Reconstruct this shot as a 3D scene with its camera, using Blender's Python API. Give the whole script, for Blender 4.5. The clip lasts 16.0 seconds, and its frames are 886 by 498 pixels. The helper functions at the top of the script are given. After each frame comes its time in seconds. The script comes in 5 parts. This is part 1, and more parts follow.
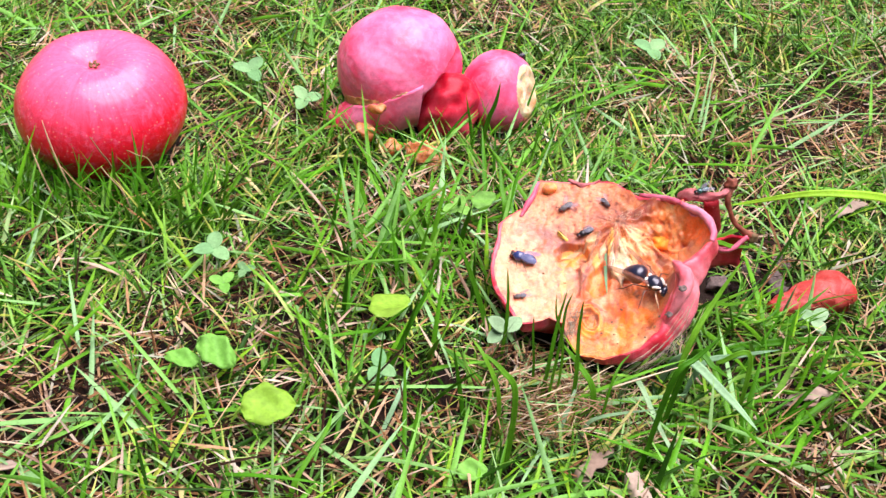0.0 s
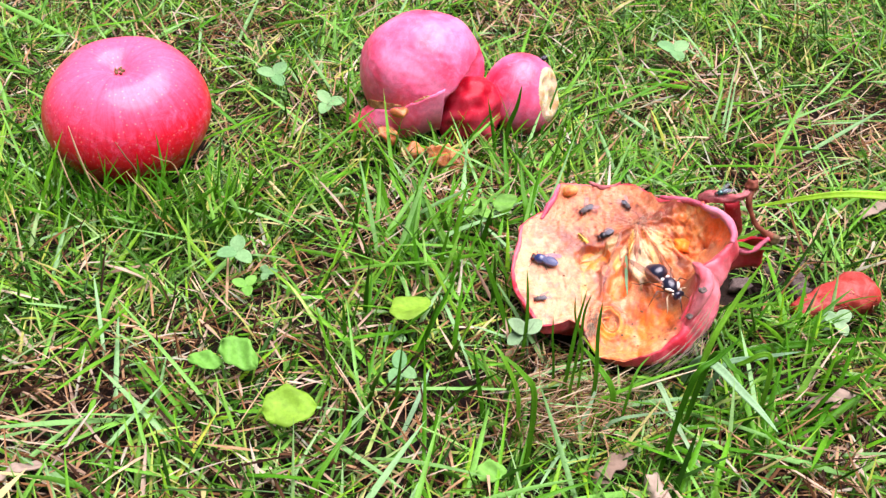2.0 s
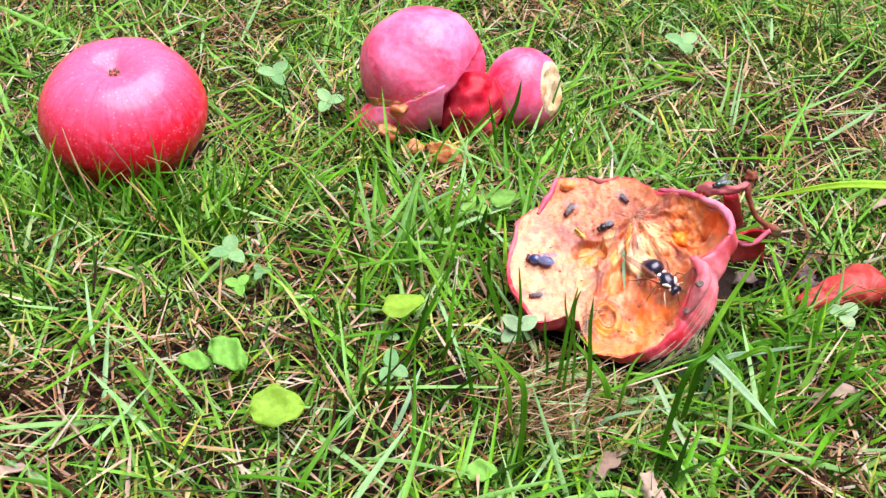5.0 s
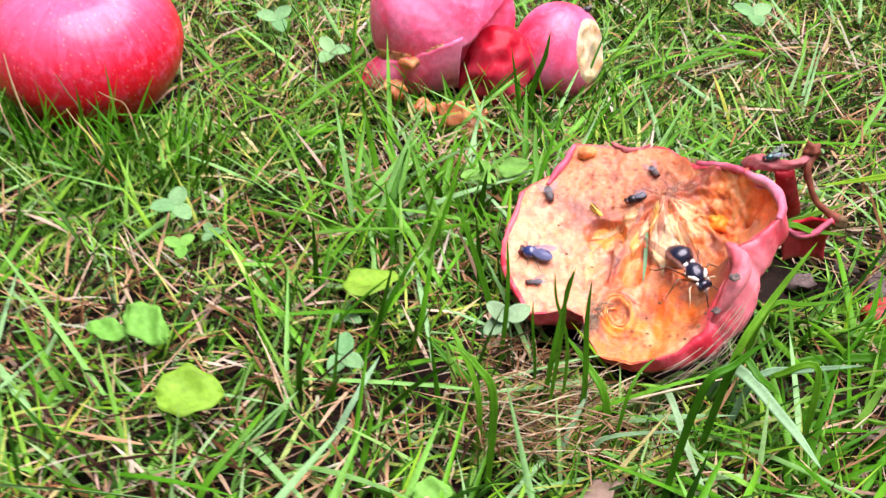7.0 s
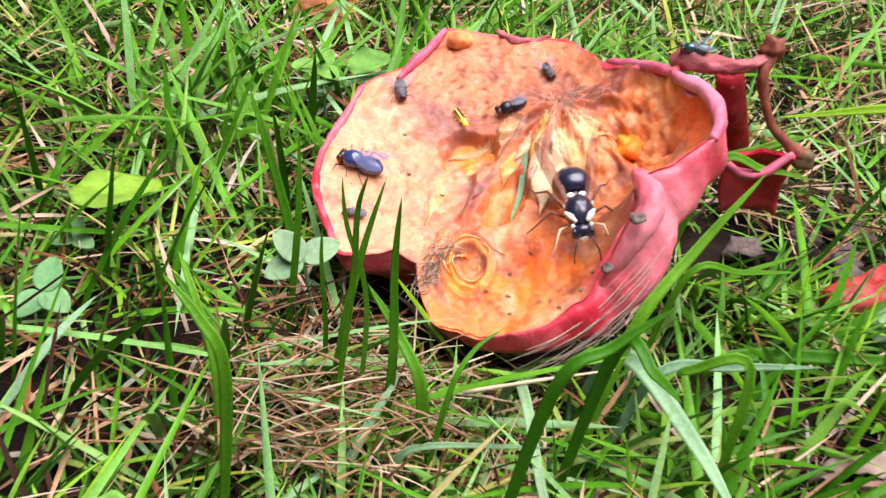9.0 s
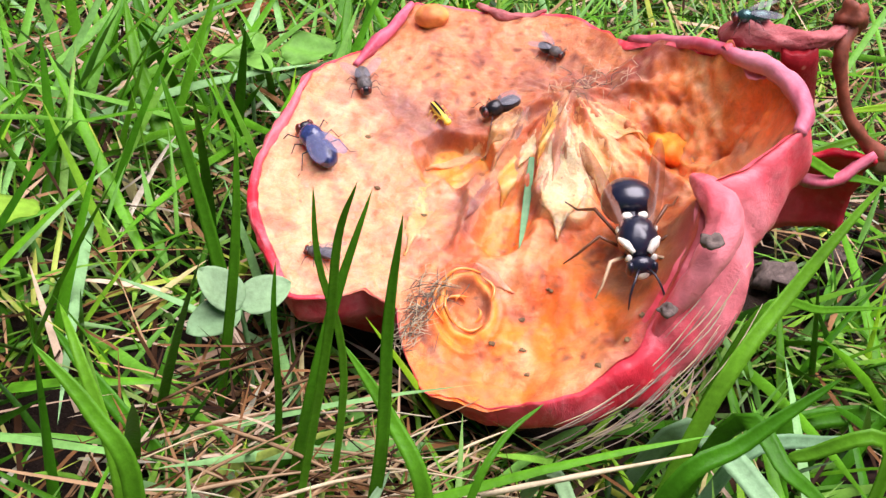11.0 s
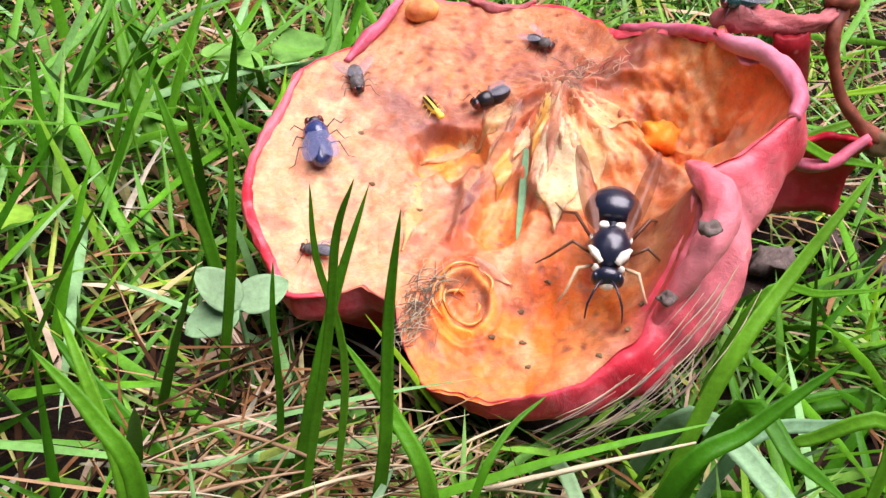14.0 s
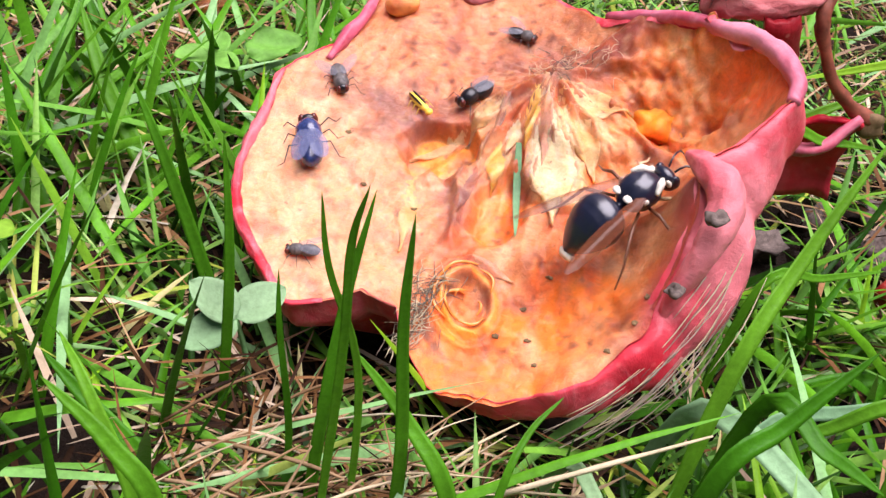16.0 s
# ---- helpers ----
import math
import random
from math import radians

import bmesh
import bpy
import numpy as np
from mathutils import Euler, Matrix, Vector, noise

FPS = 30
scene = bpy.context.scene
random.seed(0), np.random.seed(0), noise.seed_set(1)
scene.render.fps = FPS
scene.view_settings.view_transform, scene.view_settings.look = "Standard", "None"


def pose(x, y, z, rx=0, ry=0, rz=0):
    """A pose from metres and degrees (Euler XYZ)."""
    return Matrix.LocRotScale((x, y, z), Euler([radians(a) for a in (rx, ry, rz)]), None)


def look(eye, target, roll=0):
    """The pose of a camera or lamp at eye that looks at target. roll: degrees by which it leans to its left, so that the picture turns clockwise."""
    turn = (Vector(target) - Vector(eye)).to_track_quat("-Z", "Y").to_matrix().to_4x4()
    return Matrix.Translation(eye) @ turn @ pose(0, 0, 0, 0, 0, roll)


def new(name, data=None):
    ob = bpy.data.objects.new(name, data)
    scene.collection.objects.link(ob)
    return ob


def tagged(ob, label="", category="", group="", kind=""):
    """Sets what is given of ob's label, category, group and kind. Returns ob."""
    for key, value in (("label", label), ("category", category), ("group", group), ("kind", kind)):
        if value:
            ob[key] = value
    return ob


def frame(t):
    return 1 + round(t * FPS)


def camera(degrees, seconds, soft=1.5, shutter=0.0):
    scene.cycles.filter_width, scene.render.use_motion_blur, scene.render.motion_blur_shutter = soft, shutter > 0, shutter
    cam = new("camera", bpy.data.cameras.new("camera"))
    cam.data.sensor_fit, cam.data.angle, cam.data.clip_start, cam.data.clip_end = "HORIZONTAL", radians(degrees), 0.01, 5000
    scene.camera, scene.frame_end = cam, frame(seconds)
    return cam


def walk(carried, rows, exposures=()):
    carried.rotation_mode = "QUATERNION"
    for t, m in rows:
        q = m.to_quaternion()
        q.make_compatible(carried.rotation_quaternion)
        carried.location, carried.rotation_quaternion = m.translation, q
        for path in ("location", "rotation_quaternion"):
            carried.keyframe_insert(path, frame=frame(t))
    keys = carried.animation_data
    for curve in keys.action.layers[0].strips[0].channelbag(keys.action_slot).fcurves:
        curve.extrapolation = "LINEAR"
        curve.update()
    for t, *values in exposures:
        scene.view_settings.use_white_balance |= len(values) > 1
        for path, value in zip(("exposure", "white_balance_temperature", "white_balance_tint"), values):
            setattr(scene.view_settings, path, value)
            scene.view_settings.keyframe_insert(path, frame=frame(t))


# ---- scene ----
cam = camera(44.0, 16.0, soft=1.4, shutter=0.5)

# ---- path: seconds, place in metres, turn in degrees ----
PATH = [
    (0, -0.0160, -0.3862, 0.3071, 55.19, -6.70, -2.09),
    (0.5, -0.0160, -0.3883, 0.3079, 55.28, -6.22, -1.45),
    (1, -0.0150, -0.3864, 0.3091, 55.05, -5.91, -1.15),
    (1.5, -0.0120, -0.3883, 0.3079, 55.33, -5.65, -0.91),
    (2, -0.0120, -0.3884, 0.3089, 55.21, -5.64, -0.90),
    (2.5, -0.0140, -0.3883, 0.3079, 55.34, -5.78, -1.24),
    (3, -0.0170, -0.3854, 0.3092, 55.05, -5.88, -1.56),
    (3.5, -0.0130, -0.3854, 0.3092, 55.09, -5.52, -1.29),
    (4, -0.0090, -0.3867, 0.3121, 54.97, -5.14, -1.05),
    (6.3, 0.0290, -0.3578, 0.2805, 55.59, -3.38, 3.14),
    (6.5, 0.0320, -0.3493, 0.2752, 55.47, -3.58, 3.75),
    (7, 0.0450, -0.3208, 0.2476, 55.25, -4.74, 5.65),
    (7.5, 0.0580, -0.2987, 0.2244, 55.49, -6.54, 6.42),
    (8, 0.0750, -0.2677, 0.2030, 54.81, -7.61, 6.94),
    (8.5, 0.0900, -0.2431, 0.1851, 54.28, -9.18, 7.07),
    (9, 0.0870, -0.2258, 0.1715, 53.96, -9.58, 6.83),
    (9.2, 0.0860, -0.2152, 0.1644, 54.06, -9.32, 6.35),
    (11.3, 0.0720, -0.1712, 0.1322, 56.15, -11.74, 1.85),
    (11.5, 0.0740, -0.1712, 0.1322, 55.77, -11.72, 2.37),
    (12, 0.0770, -0.1722, 0.1321, 56.15, -10.32, 2.05),
    (12.5, 0.0720, -0.1722, 0.1321, 56.18, -10.62, 0.87),
    (13, 0.0730, -0.1712, 0.1322, 56.03, -10.37, 1.01),
    (13.5, 0.0720, -0.1712, 0.1322, 55.92, -10.34, 0.76),
    (14, 0.0720, -0.1712, 0.1322, 56.00, -10.43, 0.78),
    (14.5, 0.0720, -0.1711, 0.1312, 56.23, -10.52, 0.59),
    (15, 0.0720, -0.1700, 0.1303, 56.22, -10.34, 0.37),
    (15.5, 0.0700, -0.1690, 0.1303, 56.12, -9.93, -0.54),
    (16, 0.0650, -0.1670, 0.1305, 55.94, -9.90, -2.44),
]
walk(cam, [(t, pose(x, y, z, rx, ry, rz)) for t, x, y, z, rx, ry, rz in PATH], exposures=[(0, 1.46, 6250, 32), (7, 1.42, 6250, 32), (11.5, 1.26, 6250, 28), (16, 1.26, 6250, 28)])

# ---- light: a bright overcast sky ----
world = bpy.data.worlds.new("sky")
scene.world = world
world.use_nodes = True
wn, wl = world.node_tree.nodes, world.node_tree.links
sky = wn.new("ShaderNodeTexSky")
sky.sky_type, sky.sun_disc = "NISHITA", False
sky.sun_elevation, sky.sun_rotation = radians(58), radians(20)
sky.air_density, sky.dust_density, sky.ozone_density = 1.0, 5.0, 0.4
wl.new(sky.outputs["Color"], wn["Background"].inputs["Color"])
wn["Background"].inputs["Strength"].default_value = 0.019
sun = new("sun", bpy.data.lights.new("sun", "SUN"))
sun.data.energy, sun.data.angle, sun.data.color = 3.35, radians(62), (1.0, 0.985, 0.955)
sun.matrix_world = look((0.3, -0.2, 2.2), (0, 0, 0))

# ---- materials ----
def material(name, rough=0.5, spec=0.5, coat=0.0):
    m = bpy.data.materials.new(name)
    m.use_nodes = True
    b = m.node_tree.nodes["Principled BSDF"]
    b.inputs["Roughness"].default_value = rough
    b.inputs["Specular IOR Level"].default_value = spec
    b.inputs["Coat Weight"].default_value = coat
    b.inputs["Coat Roughness"].default_value = 0.24
    return m, m.node_tree.nodes, m.node_tree.links, b


def noise_node(n, l, scale, detail=4.0, rough=0.6, distort=0.0, coords=None):
    t = n.new("ShaderNodeTexNoise")
    t.inputs["Scale"].default_value, t.inputs["Detail"].default_value = scale, detail
    t.inputs["Roughness"].default_value, t.inputs["Distortion"].default_value = rough, distort
    if coords is None:
        coords = n.new("ShaderNodeTexCoord").outputs["Object"]
    l.new(coords, t.inputs["Vector"])
    return t.outputs["Fac"]


def ramp(n, l, fac, stops):
    r = n.new("ShaderNodeValToRGB")
    e = r.color_ramp.elements
    while len(e) < len(stops):
        e.new(0.5)
    for el, (p, c) in zip(e, stops):
        el.position, el.color = p, (*c, 1) if len(c) == 3 else c
    l.new(fac, r.inputs["Fac"])
    return r.outputs["Color"]


def mix(n, l, fac, a, b, mode="MIX"):
    m = n.new("ShaderNodeMix")
    m.data_type, m.blend_type = "RGBA", mode
    for key, val in ((0, fac), (6, a), (7, b)):
        if isinstance(val, (int, float)):
            m.inputs[key].default_value = val
        elif isinstance(val, tuple):
            m.inputs[key].default_value = (*val, 1)
        else:
            l.new(val, m.inputs[key])
    return m.outputs[2]


def relief(n, l, b, height, strength, distance):
    k = n.new("ShaderNodeBump")
    k.inputs["Strength"].default_value, k.inputs["Distance"].default_value = strength, distance
    l.new(height, k.inputs["Height"])
    l.new(k.outputs["Normal"], b.inputs["Normal"])


def leafy(name, stops, island=True, rough=0.32, through_light=0.07, streak=900.0):
    """Thin plant matter: a colour for each blade or leaf, grain along it, light through it."""
    m, n, l, b = material(name, rough + 0.06, 0.12)
    if island:
        pick = n.new("ShaderNodeNewGeometry").outputs["Random Per Island"]
    else:
        pick = n.new("ShaderNodeObjectInfo").outputs["Random"]
    base = ramp(n, l, pick, stops)
    patch_tone = ramp(n, l, noise_node(n, l, 60.0, 3.0), [(0.3, (0.72, 0.72, 0.72)), (0.7, (1.18, 1.18, 1.18))])
    grain = ramp(n, l, noise_node(n, l, streak, 3.0, 0.7), [(0.3, (0.8, 0.8, 0.76)), (0.72, (1.12, 1.12, 1.1))])
    col = mix(n, l, 1.0, mix(n, l, 1.0, base, patch_tone, "MULTIPLY"), grain, "MULTIPLY")
    l.new(col, b.inputs["Base Color"])
    relief(n, l, b, noise_node(n, l, streak, 2.0), 0.35, 0.0003)
    t = n.new("ShaderNodeBsdfTranslucent")
    l.new(col, t.inputs["Color"])
    s = n.new("ShaderNodeMixShader")
    s.inputs[0].default_value = through_light
    l.new(b.outputs[0], s.inputs[1])
    l.new(t.outputs[0], s.inputs[2])
    l.new(s.outputs[0], n["Material Output"].inputs["Surface"])
    return m


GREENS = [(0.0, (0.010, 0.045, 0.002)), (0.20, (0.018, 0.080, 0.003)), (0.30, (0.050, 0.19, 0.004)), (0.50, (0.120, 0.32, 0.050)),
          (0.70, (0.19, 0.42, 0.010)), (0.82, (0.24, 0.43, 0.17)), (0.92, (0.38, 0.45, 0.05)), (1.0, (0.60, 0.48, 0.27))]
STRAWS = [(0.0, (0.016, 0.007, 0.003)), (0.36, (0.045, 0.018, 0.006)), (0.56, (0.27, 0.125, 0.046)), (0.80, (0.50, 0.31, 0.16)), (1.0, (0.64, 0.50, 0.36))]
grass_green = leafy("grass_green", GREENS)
grass_lush = leafy("grass_lush", [(0.0, (0.026, 0.13, 0.003)), (0.4, (0.050, 0.21, 0.005)), (0.75, (0.10, 0.31, 0.008)), (1.0, (0.18, 0.39, 0.06))])
grass_long = leafy("grass_long", [(0.0, (0.045, 0.20, 0.005)), (0.4, (0.10, 0.32, 0.012)), (0.65, (0.15, 0.39, 0.06)), (1.0, (0.22, 0.42, 0.18))])
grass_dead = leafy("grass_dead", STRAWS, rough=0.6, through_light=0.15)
grass_bleached = leafy("grass_bleached", [(0.0, (0.22, 0.14, 0.09)), (0.4, (0.40, 0.28, 0.19)), (0.7, (0.50, 0.43, 0.33)), (1.0, (0.34, 0.38, 0.26))], rough=0.6)
blade_green = leafy("blade_green", [(0.0, (0.032, 0.15, 0.004)), (0.5, (0.062, 0.22, 0.007)), (1.0, (0.11, 0.30, 0.014))], island=False)
blade_lime = leafy("blade_lime", [(0.0, (0.20, 0.46, 0.018)), (1.0, (0.25, 0.50, 0.025))], island=False)
blade_pale = leafy("blade_pale", [(0.0, (0.16, 0.33, 0.17)), (1.0, (0.24, 0.40, 0.19))], island=False)
straw_pale = leafy("straw_pale", [(0.0, (0.50, 0.40, 0.24)), (0.5, (0.62, 0.52, 0.34)), (1.0, (0.45, 0.42, 0.30))], island=False, rough=0.6, through_light=0.1)
straw_grey = leafy("straw_grey", [(0.0, (0.16, 0.12, 0.09)), (0.5, (0.34, 0.27, 0.21)), (1.0, (0.50, 0.42, 0.34))], island=False, rough=0.65, through_light=0.1)
straw_brown = leafy("straw_brown", [(0.0, (0.16, 0.085, 0.04)), (0.5, (0.30, 0.18, 0.09)), (1.0, (0.42, 0.29, 0.17))], island=False, rough=0.65, through_light=0.1)
clover_green = leafy("clover_green", [(0.0, (0.13, 0.33, 0.12)), (1.0, (0.22, 0.42, 0.17))], island=False, rough=0.5)
clover_pale = leafy("clover_pale", [(0.0, (0.21, 0.38, 0.18)), (1.0, (0.26, 0.42, 0.22))], island=False, rough=0.5)
leaf_lime = leafy("leaf_lime", [(0.0, (0.24, 0.50, 0.035)), (1.0, (0.30, 0.55, 0.055))], island=False, rough=0.4, through_light=0.35, streak=500.0)
leaf_green = leafy("leaf_green", [(0.0, (0.13, 0.37, 0.05)), (1.0, (0.18, 0.42, 0.07))], island=False, rough=0.45, streak=500.0)


def soil_material(name, lawn=False):
    m, n, l, b = material(name, 0.95, 0.2)
    a = noise_node(n, l, 90.0, 6.0, 0.7)
    f = noise_node(n, l, 900.0, 4.0, 0.7)
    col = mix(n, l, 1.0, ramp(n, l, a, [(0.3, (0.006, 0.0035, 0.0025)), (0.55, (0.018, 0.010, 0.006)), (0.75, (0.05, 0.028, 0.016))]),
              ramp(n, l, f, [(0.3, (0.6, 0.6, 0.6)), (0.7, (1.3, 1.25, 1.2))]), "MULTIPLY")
    if lawn:
        far = n.new("ShaderNodeVectorMath")
        far.operation = "LENGTH"
        l.new(n.new("ShaderNodeTexCoord").outputs["Object"], far.inputs[0])
        turf = ramp(n, l, noise_node(n, l, 25.0, 6.0, 0.8), [(0.35, (0.028, 0.056, 0.008)), (0.65, (0.075, 0.118, 0.018))])
        col = mix(n, l, ramp(n, l, far.outputs["Value"], [(0.50, (0, 0, 0)), (0.75, (1, 1, 1))]), col, turf)
    l.new(col, b.inputs["Base Color"])
    relief(n, l, b, f, 0.8, 0.002)
    return m


soil = soil_material("soil")
turf_soil = soil_material("turf_soil", True)


def skin_material(name, deep, mid, blush, coat=0.12, rough=0.38, dots=0.5, scuff=0.1, relief_depth=0.5, wax=1.5, crown_sheen=None, bloom=0.42):
    """Apple skin: streaked red with a paler waxy blush and fine lenticels."""
    m, n, l, b = material(name, rough, 0.05, coat)
    b.inputs["Coat IOR"].default_value = wax
    b.inputs["Coat Roughness"].default_value = bloom
    tc = n.new("ShaderNodeTexCoord").outputs["Object"]
    big = noise_node(n, l, 38.0, 4.0, 0.55, 0.4, tc)
    fine = noise_node(n, l, 420.0, 4.0, 0.65, 0.2, tc)
    col = ramp(n, l, big, [(0.32, deep), (0.5, mid), (0.68, blush)])
    if crown_sheen:
        # meridian streaks, and the sky's pale pink reflection painted in towards the top
        sep = n.new("ShaderNodeSeparateXYZ")
        l.new(tc, sep.inputs[0])
        turn = n.new("ShaderNodeTexGradient")
        turn.gradient_type = "RADIAL"
        l.new(tc, turn.inputs["Vector"])
        lay = n.new("ShaderNodeCombineXYZ")
        for k, (src, by) in enumerate(((turn.outputs["Fac"], 70.0), (sep.outputs["Z"], 40.0))):
            g = n.new("ShaderNodeMath")
            g.operation = "MULTIPLY"
            g.inputs[1].default_value = by
            l.new(src, g.inputs[0])
            l.new(g.outputs[0], lay.inputs[k])
        streak = noise_node(n, l, 1.0, 5.0, 0.7, 0.3, lay.outputs[0])
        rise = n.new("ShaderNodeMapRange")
        rise.inputs["From Min"].default_value, rise.inputs["From Max"].default_value = crown_sheen
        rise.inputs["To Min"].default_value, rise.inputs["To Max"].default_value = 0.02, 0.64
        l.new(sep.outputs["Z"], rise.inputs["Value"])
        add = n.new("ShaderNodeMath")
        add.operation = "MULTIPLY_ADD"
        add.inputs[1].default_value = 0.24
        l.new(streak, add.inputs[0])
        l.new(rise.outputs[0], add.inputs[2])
        fleck = noise_node(n, l, 4.5, 4.0, 0.75, 0.0, lay.outputs[0])
        add2 = n.new("ShaderNodeMath")
        add2.operation = "MULTIPLY_ADD"
        add2.inputs[1].default_value = 0.10
        l.new(fleck, add2.inputs[0])
        l.new(add.outputs[0], add2.inputs[2])
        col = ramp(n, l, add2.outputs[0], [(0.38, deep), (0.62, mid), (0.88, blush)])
    blot = noise_node(n, l, 130.0, 6.0, 0.75, 1.0, tc)
    col = mix(n, l, ramp(n, l, blot, [(0.48, (0, 0, 0)), (0.68, (0.6, 0.6, 0.6))]), col, blush)
    col = mix(n, l, ramp(n, l, noise_node(n, l, 210.0, 5.0, 0.8, 0.5, tc), [(0.62, (0, 0, 0)), (0.75, (scuff, scuff, scuff))]), col, (0.20, 0.09, 0.05))
    col = mix(n, l, 1.0, col, ramp(n, l, fine, [(0.3, (0.86, 0.84, 0.84)), (0.7, (1.12, 1.12, 1.12))]), "MULTIPLY")
    v = n.new("ShaderNodeTexVoronoi")
    v.inputs["Scale"].default_value = 330.0
    l.new(tc, v.inputs["Vector"])
    spot = ramp(n, l, v.outputs["Distance"], [(0.1, (dots, dots, dots)), (0.2, (0, 0, 0))])
    col = mix(n, l, spot, col, (0.75, 0.50, 0.36))
    l.new(col, b.inputs["Base Color"])
    rr = ramp(n, l, noise_node(n, l, 120.0, 4.0, 0.6, 0.0, tc), [(0.3, (rough - 0.08,) * 3), (0.7, (rough + 0.12,) * 3)])
    l.new(rr, b.inputs["Roughness"])
    hs = n.new("ShaderNodeMath")
    hs.operation = "MULTIPLY_ADD"
    l.new(blot, hs.inputs[0])
    hs.inputs[1].default_value = 1.6
    l.new(fine, hs.inputs[2])
    relief(n, l, b, hs.outputs[0], relief_depth, 0.0005)
    b.inputs["Subsurface Weight"].default_value = 0.0
    return m


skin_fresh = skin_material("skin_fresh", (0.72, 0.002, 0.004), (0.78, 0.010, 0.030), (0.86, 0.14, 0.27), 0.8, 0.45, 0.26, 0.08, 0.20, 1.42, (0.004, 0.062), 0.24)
skin_rot = skin_material("skin_rot", (0.56, 0.014, 0.026), (0.70, 0.065, 0.090), (0.76, 0.23, 0.25), 0.4, 0.42, 0.06, 0.45, 0.5)
skin_pink = skin_material("skin_pink", (0.74, 0.022, 0.065), (0.86, 0.115, 0.235), (0.90, 0.26, 0.42), 0.75, 0.38, 0.06, 0.25, 0.18, 1.6)
skin_dark = skin_material("skin_dark", (0.13, 0.006, 0.010), (0.28, 0.015, 0.02), (0.45, 0.06, 0.07), 0.15, 0.4, 0.2)
skin_red = skin_material("skin_red", (0.40, 0.003, 0.012), (0.54, 0.012, 0.030), (0.62, 0.06, 0.09), 0.3, 0.42, 0.06, 0.1, 0.2)
skin_mauve = skin_material("skin_mauve", (0.48, 0.06, 0.10), (0.58, 0.12, 0.18), (0.64, 0.24, 0.30), 0.5, 0.45, 0.04, 0.2, 0.3)
skin_dull = skin_material("skin_dull", (0.26, 0.05, 0.05), (0.42, 0.11, 0.11), (0.52, 0.24, 0.22), 0.15, 0.55, 0.05, 0.3, 0.7)
skin_brown = skin_material("skin_brown", (0.26, 0.018, 0.012), (0.38, 0.040, 0.028), (0.50, 0.15, 0.12), 0.25, 0.48, 0.03, 0.5, 0.8)


def flesh_material(name, tint=(1.0, 1.0, 1.0)):
    """Browning apple flesh: the pigment of each spot lies on the mesh, with grain, fibres and dark specks over it."""
    m, n, l, b = material(name, 0.42, 0.5, 0.1)
    b.inputs["Subsurface Weight"].default_value = 0.5
    b.inputs["Subsurface Radius"].default_value = (0.0050, 0.0022, 0.0008)
    b.inputs["Subsurface Scale"].default_value = 1.0
    at = n.new("ShaderNodeVertexColor")
    at.layer_name = "pigment"
    tc = n.new("ShaderNodeTexCoord").outputs["Object"]
    a = noise_node(n, l, 110.0, 7.0, 0.75, 0.9, tc)
    f = noise_node(n, l, 700.0, 6.0, 0.75, 0.8, tc)
    col = mix(n, l, 1.0, at.outputs["Color"], ramp(n, l, a, [(0.24, (0.66, 0.46, 0.34)), (0.42, (0.97, 0.90, 0.84)), (0.72, (1.20, 1.22, 1.25))]), "MULTIPLY")
    col = mix(n, l, 1.0, col, ramp(n, l, f, [(0.3, (0.75, 0.68, 0.6)), (0.62, (1.08, 1.06, 1.05))]), "MULTIPLY")
    speck = ramp(n, l, noise_node(n, l, 520.0, 2.0, 0.5, 0.0, tc), [(0.72, (0, 0, 0)), (0.78, (0.6, 0.6, 0.6))])
    col = mix(n, l, speck, col, (0.16, 0.06, 0.025))
    col = mix(n, l, 1.0, col, tint, "MULTIPLY")
    l.new(col, b.inputs["Base Color"])
    fib = n.new("ShaderNodeMath")
    fib.operation = "ADD"
    l.new(f, fib.inputs[0])
    l.new(a, fib.inputs[1])
    relief(n, l, b, fib.outputs[0], 0.6, 0.0007)
    return m


flesh = flesh_material("flesh")


def plain(name, color, rough=0.4, spec=0.5, coat=0.0, vary=0.25, scale=900.0, metal=0.0):
    m, n, l, b = material(name, rough, spec, coat)
    f = noise_node(n, l, scale, 4.0, 0.65)
    col = ramp(n, l, f, [(0.25, tuple(c * (1 - vary) for c in color)), (0.75, tuple(min(1, c * (1 + vary)) for c in color))])
    l.new(col, b.inputs["Base Color"])
    b.inputs["Metallic"].default_value = metal
    relief(n, l, b, f, 0.2, 0.0002)
    return m


def wing_material(name, color, alpha):
    m, n, l, b = material(name, 0.34, 0.35)
    f = noise_node(n, l, 700.0, 3.0)
    l.new(ramp(n, l, f, [(0.3, tuple(c * 0.7 for c in color)), (0.7, color)]), b.inputs["Base Color"])
    b.inputs["Alpha"].default_value = alpha
    return m


chitin_black = plain("chitin_black", (0.008, 0.010, 0.024), 0.30, 0.6, 0.4)
chitin_white = plain("chitin_white", (0.75, 0.70, 0.58), 0.5)
chitin_brown = plain("chitin_brown", (0.13, 0.045, 0.018), 0.4)
chitin_tan = plain("chitin_tan", (0.55, 0.38, 0.22), 0.45)
chitin_blue = plain("chitin_blue", (0.022, 0.036, 0.12), 0.25, 0.6, 0.6, 0.6, 1500.0)
chitin_grey = plain("chitin_grey", (0.11, 0.098, 0.092), 0.55, 0.35, 0.0, 0.9, 1300.0)
chitin_green = plain("chitin_green", (0.03, 0.10, 0.09), 0.25, 0.7, 0.4, 0.3, 1500.0, 0.6)
chitin_dark = plain("chitin_dark", (0.010, 0.009, 0.011), 0.3, 0.5, 0.0, 0.8, 1500.0)
